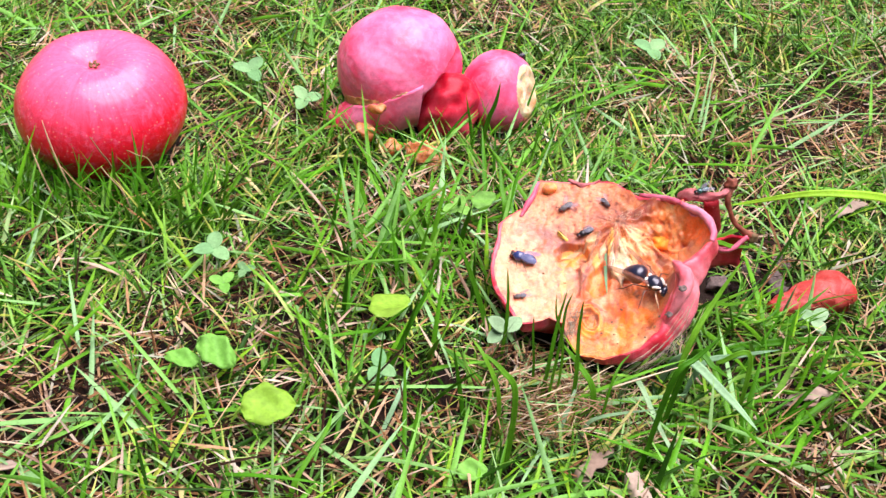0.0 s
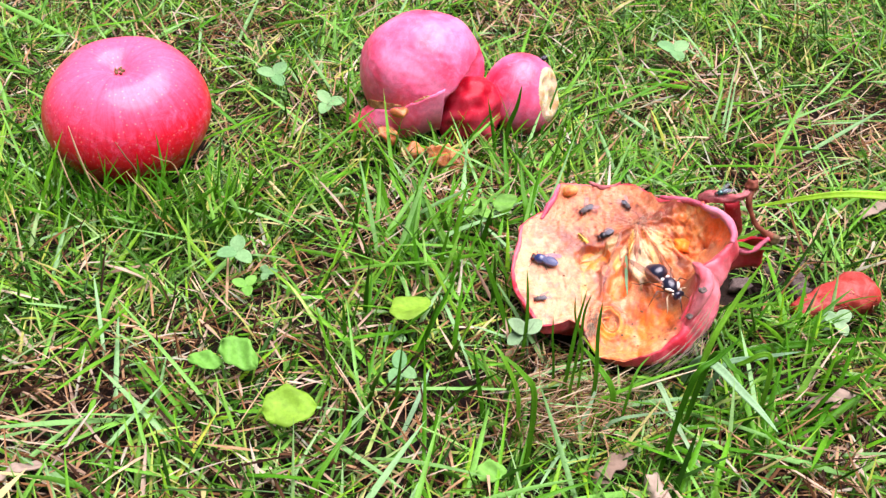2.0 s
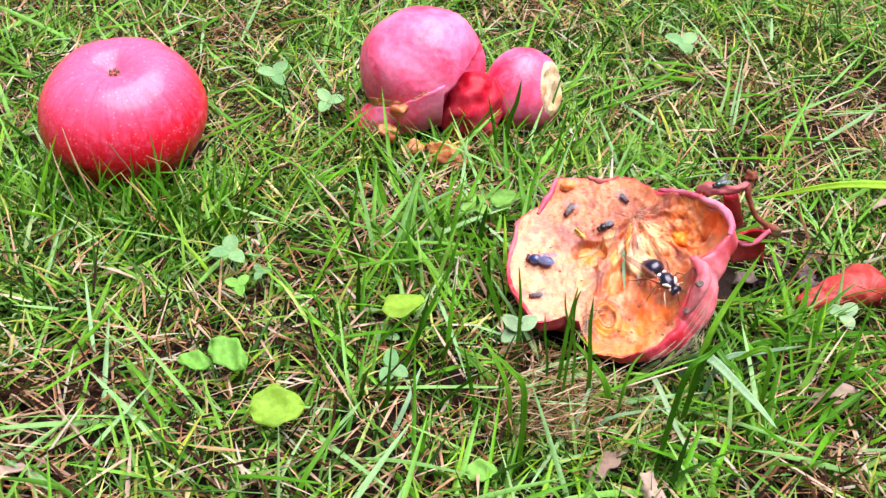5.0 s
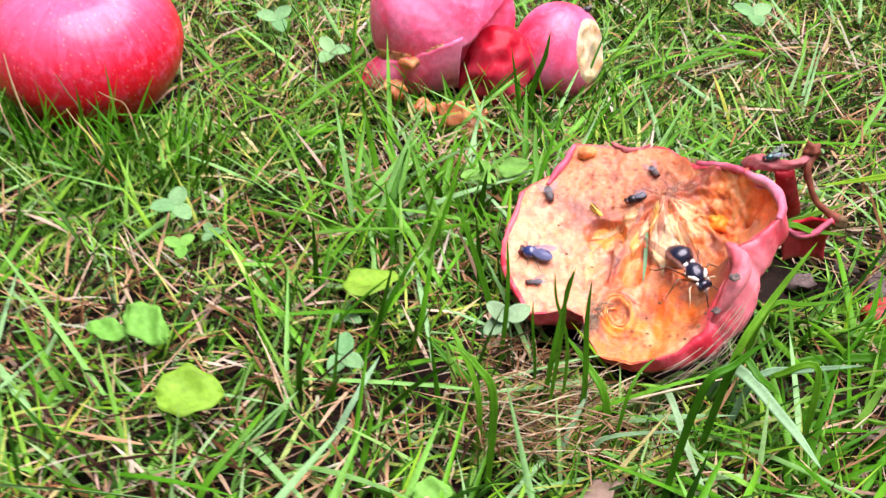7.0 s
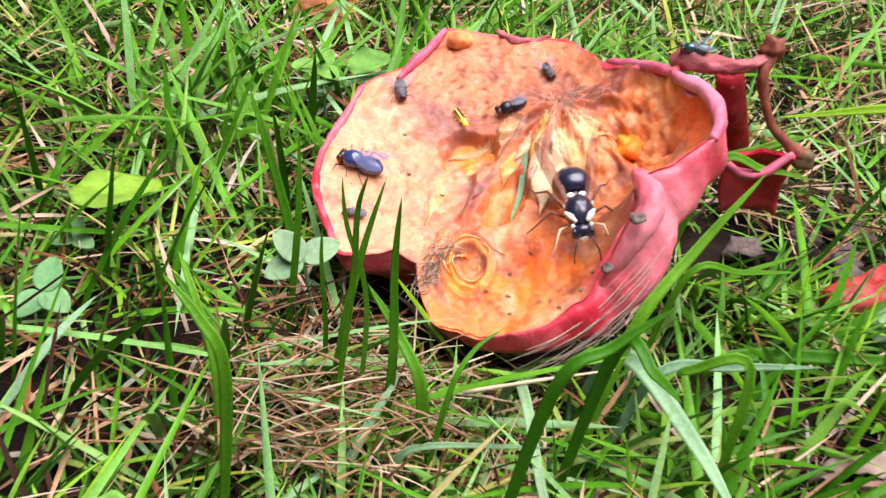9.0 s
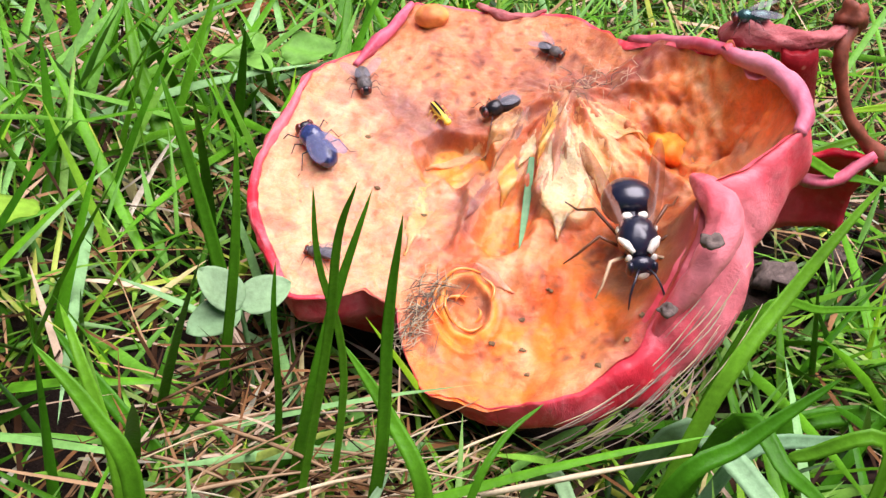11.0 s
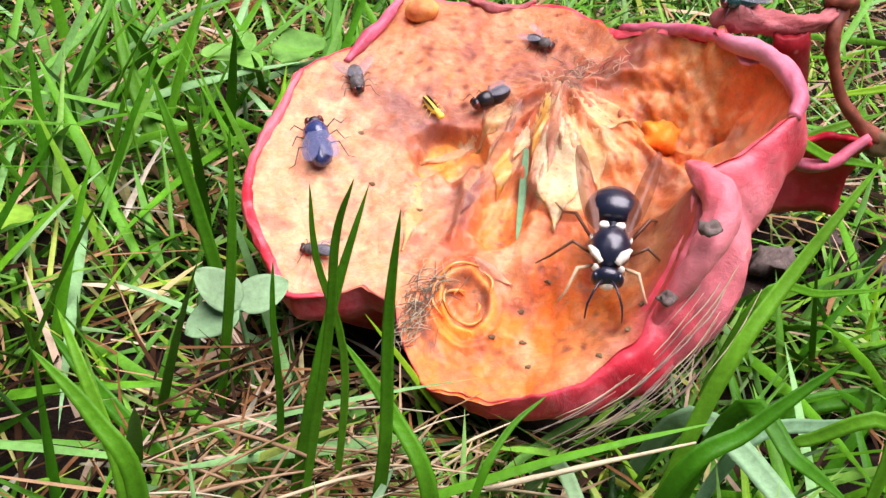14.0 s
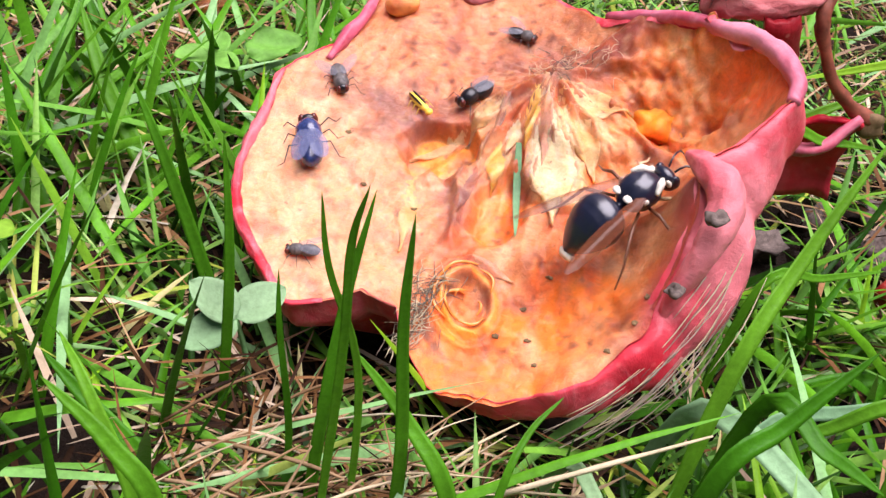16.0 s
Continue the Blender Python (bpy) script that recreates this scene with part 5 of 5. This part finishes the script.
for k in range(40):
    a = radians(290 + 34 * r2.random())
    fall = r2.uniform(0.001, 0.011)
    r = rim_reach(a) + skin_bulge(a) * math.sin(min(1.0, (fall / 0.04) ** 0.8 / 0.35) * math.pi / 2) + r2.uniform(0.0006, 0.0014)
    p = Vector((r * math.cos(a), r * math.sin(a), rim_lift(a) - fall))
    d = Vector((-math.sin(a), math.cos(a), r2.uniform(0.2, 0.6))) * r2.uniform(0.004, 0.009)
    part("straw", tube([FACE @ (p - d), FACE @ (p * 1.015), FACE @ (p + d)], [0.00005, 0.00014, 0.00005], 4, 3), straw_pale if k % 3 == 0 else straw_grey, edge)
make_straw([(0.097, -0.062, 0.021), (0.110, -0.060, 0.026), (0.126, -0.056, 0.030)], 0.45, "long pale straw lying against the apple")
for k in range(80):
    x, y = r2.uniform(0.054, 0.100), r2.uniform(-0.080, -0.042)
    a = r2.uniform(-0.6, 1.2)
    l = r2.uniform(0.006, 0.014)
    d = Vector((math.cos(a) * l, math.sin(a) * l * 0.6, r2.uniform(-0.002, 0.006)))
    p = Vector((x, y, r2.uniform(0.006, 0.020)))
    if not taken(np.array([p.x]), np.array([p.y]), np.array([p.z]))[0]:
        make_straw([p - d, p + Vector((0, 0, 0.001)), p + d], r2.uniform(0.14, 0.32), "dry straw littering the grass below the apple", mat=straw_pale if k % 4 == 0 else straw_brown)
# straws that cling to the whole apple
for a, b in (((-0.156, 0.0705, 0.046), (-0.148, 0.0615, 0.030)), ((-0.1335, 0.0660, 0.042), (-0.124, 0.0640, 0.028)), ((-0.118, 0.070, 0.034), (-0.108, 0.0720, 0.028)),
             ((-0.165, 0.076, 0.034), (-0.157, 0.064, 0.022)), ((-0.128, 0.060, 0.030), (-0.118, 0.058, 0.018)), ((-0.146, 0.060, 0.028), (-0.134, 0.056, 0.016))):
    m = (Vector(a) + Vector(b)) / 2 + Vector((0, -0.001, 0.0006))
    make_straw([Vector(b) + Vector((0.006, -0.004, -0.012)), b, m, a], 0.42, "yellowish grass tip leaning on the whole apple", "grass tips by the apple", straw_brown)


# ---- clover and broad leaves ----
def leaflet(length, width, cup=0.18, notch=0.06, wave=0.0, lobes=0.0):
    """A leaf from its stalk at the origin along x: rounded, cupped along its midrib."""
    bm = bmesh.new()
    n, k = 12, 4
    rows = []
    for i in range(n + 1):
        f = i / n
        half = width * 0.5 * (math.sin(math.pi * f ** 0.8) ** 0.6 if 0 < f < 1 else 0.02) * (1 + lobes * math.sin(f * 15 + 1))
        row = []
        for j in range(-k, k + 1):
            s = j / k
            x = length * f - (notch * length * (1 - abs(s)) * f ** 6) + 0.0
            row.append(bm.verts.new((x, half * s, half * abs(s) ** 1.4 * cup * 2 - length * 0.25 * f * f * cup + wave * math.sin(f * 9 + s * 3))))
        rows.append(row)
    for a, b in zip(rows, rows[1:]):
        for j in range(2 * k):
            bm.faces.new((a[j], a[j + 1], b[j + 1], b[j]))
    ret = bmesh.ops.extrude_face_region(bm, geom=bm.faces[:])
    for v in (e for e in ret["geom"] if isinstance(e, bmesh.types.BMVert)):
        v.co.z -= 0.00012
    return bm


def make_clover(x, y, z, size, turn, mat, label, leaves=((0, 10), (120, 14), (240, 8)), tilt=(0, 0)):
    thing = empty("clover", pose(x, y, 0), label, "clover", "clovers in the lawn")
    top = Vector((0, 0, z))
    part("stem", tube([(0.004, 0.003, -0.002), (0.002, 0.001, z * 0.6), tuple(top)], [0.0006, 0.0005, 0.0004], 5, 4), clover_green, thing)
    for az, lift in leaves:
        m = Matrix.Translation(top) @ pose(0, 0, 0, tilt[0], tilt[1], 0) @ pose(0, 0, 0, 0, -lift, az + turn)
        bm = leaflet(size, size * 0.74, 0.14)
        bm.transform(m)
        part("leaflet", bm, mat, thing)
    return thing


make_clover(0.0570, -0.0300, 0.021, 0.0094, 20, clover_pale, "pale green clover beside the half apple", ((20, 12), (135, 25), (195, -8)), (18, 0))
make_clover(-0.0700, 0.0150, 0.020, 0.0095, 90, clover_green, "bluish-green clover in the lawn", ((0, 8), (115, 12), (230, 5)), (15, 0))
make_clover(-0.0560, 0.0120, 0.012, 0.005, 10, clover_green, "small bluish-green clover in the lawn", tilt=(20, 0))
make_clover(-0.0640, 0.0000, 0.013, 0.0065, 50, leaf_green, "small bright green clover in the lawn", tilt=(20, 0))
make_clover(0.0045, -0.0480, 0.012, 0.0085, 250, clover_green, "dull green clover half under the blades", ((0, 5), (80, 8), (200, 20)), (15, 0))
make_clover(0.0020, -0.0250, 0.010, 0.006, 100, clover_green, "small bluish-green clover in the lawn", tilt=(15, 0))
make_clover(-0.0730, 0.1980, 0.018, 0.011, 60, clover_green, "bluish-green clover in the lawn", tilt=(20, 0))
make_clover(-0.0400, 0.1720, 0.016, 0.010, 10, clover_green, "bluish-green clover in the lawn", tilt=(20, 0))
make_clover(0.1830, 0.2860, 0.016, 0.013, 160, clover_green, "bluish-green clover in the lawn", tilt=(20, 0))
make_clover(0.2050, 0.0020, 0.014, 0.009, 160, clover_pale, "pale green clover below the peel", tilt=(20, 0))
make_clover(0.0413, 0.0606, 0.022, 0.0085, 200, leaf_green, "bright green clover behind the apple", tilt=(15, 0))


def make_leaf(x, y, z, length, width, turn, tilt, mat, label, wave=0.0006):
    thing = empty("leaf", pose(x, y, 0), label, "leaf", "small broad leaves")
    m = Matrix.Translation((0, 0, z)) @ pose(0, 0, 0, tilt, 0, 0) @ pose(0, 0, 0, 0, 0, turn) @ Matrix.Translation((-length / 2, 0, 0))
    bm = leaflet(length, width, 0.09, 0.10, wave * 1.2, 0.09)
    bm.transform(m)
    part("blade", bm, mat, thing)
    a = m @ Vector((0, 0, 0))
    part("stalk", tube([tuple(a), (a.x * 1.2 - 0.001, a.y * 1.2, z * 0.5), (a.x * 1.3, a.y * 1.3, -0.002)], [0.0005, 0.0005, 0.0006], 5, 4), mat, thing)
    return thing


make_leaf(0.0090, -0.0150, 0.0190, 0.0255, 0.0155, 58, -8, leaf_lime, "lime-green rounded leaf lying on the grass")
make_leaf(-0.0370, -0.0800, 0.0175, 0.0210, 0.0165, 8, 25, leaf_lime, "lime-green rounded leaf lying on the grass")
make_leaf(-0.0600, -0.0500, 0.0165, 0.0185, 0.0125, -35, 30, leaf_green, "soft green folded leaf in the grass", 0.0012)
make_leaf(-0.0740, -0.0500, 0.0120, 0.0150, 0.0080, 170, 20, leaf_green, "narrow green leaf in the grass")
make_leaf(0.0400, -0.1020, 0.0120, 0.0120, 0.0085, 10, 25, leaf_green, "small green leaf deep in the grass")
make_leaf(0.0545, 0.0694, 0.0230, 0.0150, 0.0095, 40, 20, leaf_green, "broad green leaf behind the half apple")
make_leaf(0.2020, 0.0040, 0.0120, 0.0120, 0.0085, 30, 20, clover_pale, "pale green leaf below the peel")

DRY = leafy("dry_leaf", [(0.0, (0.24, 0.17, 0.12)), (1.0, (0.42, 0.33, 0.25))], island=False, rough=0.7, through_light=0.1, streak=400.0)
for x, y, s, t in ((0.187, -0.052, 0.011, 0.3), (0.088, -0.100, 0.012, 0.9), (0.106, -0.106, 0.009, 2.0), (-0.128, -0.118, 0.010, 0.2), (0.262, 0.105, 0.012, 0.5)):
    cs, sn = math.cos(t) * s, math.sin(t) * s
    ob = part("dead_leaf", sheet((x - cs, y - sn, 0.010), (x + cs, y + sn, 0.013), (x + cs * 0.7 - sn * 0.7, y + sn * 0.7 + cs * 0.7, 0.008), (x - cs * 0.8 - sn * 0.5, y - sn * 0.8 + cs * 0.5, 0.006),
                                 0.004, 0.0005, 16, 12, 0.18, x * 50, 0.0030), DRY)
    tagged(ob, "crumpled grey-brown dead leaf among the blades", "leaf", "dead leaves")

# ---- soil crumbs thrown up by the stalk ----
clod = empty("soil_clod", pose(0.188, 0.052, 0.0), "dark crumbly clod of soil by the apple's stalk", "soil")
for k in range(16):
    s = r2.uniform(0.0022, 0.0058)
    part("crumb", ball((s, s * 0.85, s * 0.65), (r2.uniform(-0.018, 0.022), r2.uniform(-0.022, 0.018), s * 0.35), 12, 8, s * 0.9, 420.0, k * 1.7), dirt_grey if k % 2 else soil, clod)


# ---- insects: x ahead, z away from what they stand on ----
def wing(length, width, m, curve=0.0008):
    bm = bmesh.new()
    n, k = 10, 3
    rows = []
    for i in range(n + 1):
        f = i / n
        half = width * 0.5 * (0.25 + 0.75 * math.sin(math.pi * min(1, f * 0.92 + 0.04)) ** 0.7) * (1 if f < 0.97 else 0.55)
        rows.append([bm.verts.new(m @ Vector((-length * f, half * j / k, curve * math.sin(math.pi * f) * (1 - abs(j) / k)))) for j in range(-k, k + 1)])
    for a, b in zip(rows, rows[1:]):
        for j in range(2 * k):
            bm.faces.new((a[j], a[j + 1], b[j + 1], b[j]))
    return bm


def leg(points, r):
    """Thigh, shin and foot as straight pieces."""
    return tube(points, [r * 0.8, r * 0.95, r * 0.6, r * 0.3], 6, 1)


def make_hornet():
    thing = empty("hornet", FACE, "black hornet with ivory-white markings feeding on the apple", "hornet")
    abd = bmesh.new()
    rows = []
    for i in range(25):
        f = i / 24
        x = -0.0006 - 0.0086 * f
        r = 0.0039 * (math.sin(math.pi * (0.05 + 0.95 * f) ** 0.68)) ** 0.66
        r *= 1 - 0.025 * (1 if i % 5 == 0 else 0)
        rows.append([abd.verts.new((x, r * math.cos(a), r * 0.9 * math.sin(a) + 0.0005 - 0.0022 * f * f)) for a in (2 * math.pi * k / 24 for k in range(24))])
    for a, b in zip(rows, rows[1:]):
        for k in range(24):
            abd.faces.new((a[k], b[k], b[(k + 1) % 24], a[(k + 1) % 24]))
    abd.faces.new(rows[0][::-1])
    abd.faces.new(rows[-1])
    abdomen = part("abdomen", abd, chitin_black, thing, "glossy black abdomen")
    part("tail_tip", ball((0.0009, 0.0013, 0.0010), (-0.0088, 0, -0.0026), 12, 8, 0.0003, 900.0), chitin_white, abdomen, "ivory-white tail tip")
    part("waist", tube([(-0.0012, 0, 0.0004), (0.0002, 0, 0.0003), (0.0012, 0, 0.0006)], [0.0014, 0.0008, 0.0014], 8, 3), chitin_black, thing)
    thorax = part("thorax", ball((0.0034, 0.0028, 0.0026), (0.0036, 0, 0.0008), 22, 16, 0.0002, 900.0), chitin_black, thing, "black thorax with a blue sheen")
    head = part("head", ball((0.0013, 0.0021, 0.0018), (0.0080, 0, 0.0000), 16, 12), chitin_black, thing, "black head")
    for s in (1, -1):
        part("marking", tube([(0.0068, s * 0.0010, 0.0016), (0.0058, s * 0.0019, 0.0022), (0.0044, s * 0.0027, 0.0018)], [0.00036, 0.00060, 0.00028], 8, 4, None, 0.6), chitin_white, thorax, "ivory collar stripe")
        part("marking", ball((0.0006, 0.00075, 0.0004), (0.0008, s * 0.0011, 0.0023), 8, 6, 0.0002, 1500.0), chitin_white, thorax, "ivory spot")
        part("marking", ball((0.0005, 0.0003, 0.0005), (0.0026, s * 0.0026, 0.0016), 8, 6, 0.0002, 1500.0), chitin_white, thorax, "ivory spot")
        part("marking", ball((0.0004, 0.0005, 0.0006), (0.0072, s * 0.0017, 0.0010), 8, 6, 0.0002, 1500.0), chitin_white, head, "ivory mark behind the eye")
        part("eye", ball((0.0008, 0.0006, 0.0012), (0.0084, s * 0.0016, 0.0002), 10, 8), chitin_black, head, "dark eye")
        part("antenna", tube([(0.0092, s * 0.0006, 0.0009), (0.0106, s * 0.0012, 0.0016), (0.0126, s * 0.0022, 0.0002), (0.0136, s * 0.0024, -0.0018)], [0.00018, 0.00016, 0.00016, 0.0001], 5, 2), chitin_black, head)
        m = pose(0.0028, s * 0.0021, 0.0022, 0, 0, s * -13) @ pose(0, 0, 0, s * -14, 3, 0)
        part("wing", wing(0.0160, 0.0024, m), wing_amber, thing, "smoky amber folded wing")
        part("leg", leg([(0.0054, s * 0.0016, -0.0008), (0.0070, s * 0.0040, 0.0002), (0.0092, s * 0.0052, -0.0022), (0.0104, s * 0.0062, -0.0032)], 0.00033), chitin_tan, thing, "pale front leg")
        part("leg", leg([(0.0036, s * 0.0020, -0.0010), (0.0030, s * 0.0050, 0.0008), (0.0036, s * 0.0080, -0.0022), (0.0042, s * 0.0098, -0.0033)], 0.0003), chitin_brown, thing, "dark leg")
        part("leg", leg([(0.0020, s * 0.0018, -0.0010), (-0.0018, s * 0.0050, 0.0010), (-0.0046, s * 0.0068, -0.0022), (-0.0072, s * 0.0082, -0.0033)], 0.0003), chitin_brown, thing, "dark leg")
    part("face", ball((0.0006, 0.0010, 0.0009), (0.0089, 0, -0.0003), 12, 8, 0.0003, 900.0), chitin_white, head, "ivory face")
    return thing


def make_fly(name, label, length, body, thorax, spread, wing_len=0.78, wing_lift=2, stand=0.0015, film=wing_clear):
    """A fly of that length; spread: degrees that each wing stands off."""
    k = length
    thing = empty(name, FACE, label, "fly")
    part("abdomen", ball((0.31 * k, 0.19 * k, 0.17 * k), (-0.20 * k, 0, 0.0), 18, 12, 0.015 * k, 700.0), body, thing)
    part("thorax", ball((0.23 * k, 0.19 * k, 0.18 * k), (0.16 * k, 0, 0.03 * k), 18, 12, 0.02 * k, 600.0), thorax, thing)
    head = part("head", ball((0.095 * k, 0.14 * k, 0.13 * k), (0.40 * k, 0, 0.0), 12, 8), chitin_dark, thing)
    for s in (1, -1):
        part("eye", ball((0.075 * k, 0.06 * k, 0.1 * k), (0.42 * k, s * 0.09 * k, 0.02 * k), 10, 8), eye_red, head, "reddish-brown eye")
        m = pose(0.04 * k, s * 0.07 * k, 0.185 * k, 0, 0, s * -spread) @ pose(0, 0, 0, s * -10, wing_lift, 0)
        part("wing", wing(wing_len * k, 0.27 * k, m, 0.02 * k), film, thing, "clear greyish wing")
        for x, dx in ((0.26, 0.22), (0.12, 0.0), (0.0, -0.26)):
            part("leg", leg([(x * k, s * 0.10 * k, -0.06 * k), ((x + dx * 0.5) * k, s * 0.30 * k, 0.06 * k), ((x + dx) * k, s * 0.40 * k, -0.14 * k), ((x + dx * 1.3) * k, s * 0.50 * k, -stand)], 0.011 * k),
                 chitin_dark, thing)
    return thing


def make_striped_bug():
    thing = empty("leafhopper", FACE, "tiny yellow and black striped leafhopper on the apple", "insect")
    part("body", ball((0.0034, 0.0009, 0.0007), (0, 0, 0.0006), 14, 8), chitin_yellow, thing)
    for s in (1, -1):
        part("stripe", ball((0.0024, 0.00022, 0.0003), (-0.0006, s * 0.00045, 0.0012), 10, 6), chitin_dark, thing, "black stripe")
    part("head", ball((0.0008, 0.0008, 0.0006), (0.0033, 0, 0.0006), 10, 6), chitin_yellow, thing)
    for s in (1, -1):
        for x in (0.0018, 0.0004, -0.001):
            part("leg", leg([(x, s * 0.0006, 0.0004), (x, s * 0.0013, 0.0009), (x, s * 0.0018, 0.0), (x, s * 0.002, -0.0003)], 0.0001), chitin_yellow, thing)
    return thing


hornet = make_hornet()
for piece in hornet.children_recursive:
    piece.data.transform(Matrix.Scale(1.21, 4))
blue_fly = make_fly("fly", "blue-black blowfly with clear wings on the apple", 0.0126, chitin_blue, chitin_blue, 10, 0.64, film=wing_blue)
dark_fly = make_fly("fly", "small glossy black fly on the apple", 0.0086, chitin_dark, chitin_dark, 4, 0.50)
grey_fly = make_fly("fly", "small grey fly with spread wings on the apple's rim", 0.0080, chitin_grey, chitin_grey, 36, 0.72)
top_fly = make_fly("fly", "small dark grey fly feeding near the apple's core", 0.0062, chitin_dark, chitin_grey, 25)
left_fly = make_fly("fly", "small grey fly low on the apple's flesh", 0.0060, chitin_grey, chitin_grey, 15)
green_fly = make_fly("fly", "greenish fly on the torn skin of the apple", 0.0070, chitin_green, chitin_green, 20)
chunk_fly = make_fly("fly", "dark fly on top of the apple chunk", 0.0070, chitin_dark, chitin_dark, 12)
leafhopper = make_striped_bug()


# ---- what moves ----
def stand(u, v, turn, up, tilt=0.0):
    h = face_height(u, v) + up
    return FACE @ Matrix.Translation((u, v, h)) @ pose(0, 0, 0, 0, tilt, turn)


def motions():
    hornet_rows = [(0, 0.0227, -0.0108, -42), (0.5, 0.0225, -0.0106, -48), (1.5, 0.0217, -0.0101, -58), (3.5, 0.0214, -0.0106, -55), (6.3, 0.0212, -0.0108, -57), (7, 0.0211, -0.0109, -57),
                   (8.5, 0.0210, -0.0112, -73), (9.2, 0.0215, -0.0100, -76), (11.3, 0.0252, -0.0112, -86), (12, 0.0224, -0.0116, -97), (12.5, 0.0226, -0.0123, -94),
                   (13, 0.0226, -0.0126, -95), (13.5, 0.0226, -0.0139, -92), (14, 0.0220, -0.0158, -96), (14.5, 0.0227, -0.0176, -91), (14.7, 0.0226, -0.0174, -75),
                   (15, 0.0224, -0.0166, -48), (15.2, 0.0222, -0.0150, -27), (15.5, 0.0221, -0.0129, 1), (15.8, 0.0226, -0.0128, 22), (16, 0.0230, -0.0132, 33)]
    walk(hornet, [(t, FACE @ Matrix.Translation((u, v, 0.0060 if t < 14.9 else 0.0070)) @ pose(0, 0, 0, 0, 2 if t < 14.9 else -9, a)) for t, u, v, a in hornet_rows])
    blue_rows = [(0, -0.0285, 0.0095, 155), (4.2, -0.0280, 0.0088, 162), (6.3, -0.0300, 0.0010, 163), (7, -0.0307, -0.0004, 163), (9.2, -0.0320, 0.0030, 160), (11.3, -0.0322, 0.0102, 121),
                 (12.5, -0.0313, 0.0100, 115), (14.0, -0.0308, 0.0100, 106), (16, -0.0301, 0.0106, 98)]
    walk(blue_fly, [(t, stand(u, v, a, 0.0018)) for t, u, v, a in blue_rows])
    dark_rows = [(0, 0.0000, 0.0225, -151), (4.2, 0.0000, 0.0227, -151), (6.3, 0.0040, 0.0250, -156), (7, 0.0040, 0.0250, -156), (9.2, 0.0022, 0.0248, -146), (11.5, 0.0014, 0.0230, -150), (12.5, 0.0018, 0.0240, -158),
                 (14.5, 0.0006, 0.0233, -142), (16, 0.0002, 0.0231, -141)]
    walk(dark_fly, [(t, stand(u, v, a, 0.0014)) for t, u, v, a in dark_rows])
    grey_rows = [(0, -0.0076, 0.0375, -142), (4.2, -0.0076, 0.0375, -142), (5.2, -0.0170, 0.0330, -110), (6.3, -0.0276, 0.0288, -78), (9.2, -0.0268, 0.0294, -74), (12.5, -0.0258, 0.0288, -75), (16, -0.0258, 0.0282, -76)]
    walk(grey_fly, [(t, stand(u, v, a, 0.0014)) for t, u, v, a in grey_rows])
    walk(top_fly, [(t, stand(u, v, a, 0.0012)) for t, u, v, a in [(0, 0.0106, 0.0382, -60), (9.2, 0.0106, 0.0382, -60), (11.4, 0.0108, 0.0390, -34), (16, 0.0098, 0.0384, -33)]])
    walk(left_fly, [(t, stand(u, v, a, 0.0012)) for t, u, v, a in [(0, -0.0310, -0.0118, 190), (9.2, -0.0300, -0.0140, 180), (11.4, -0.0272, -0.0162, 174), (14, -0.0275, -0.0160, 175), (16, -0.0292, -0.0152, 176)]])
    gm = [(t, FACE @ Matrix.Translation((u, v, 0.0222)) @ pose(0, 0, 0, 0, 0, a)) for t, u, v, a in [(0, 0.0500, 0.0235, 200), (7, 0.0500, 0.0235, 200), (9.2, 0.0455, 0.0245, 182), (12, 0.0450, 0.0246, 190), (16, 0.0442, 0.0246, 186)]]
    walk(green_fly, gm)
    walk(leafhopper, [(t, stand(-0.0104, 0.0222, -56, 0.0004)) for t in (0, 16)])
    cm = pose(0.0815, 0.197, 0.0425) @ pose(0, 0, 0, 12, 15, 200)
    walk(chunk_fly, [(0, cm), (16, cm)])


motions()
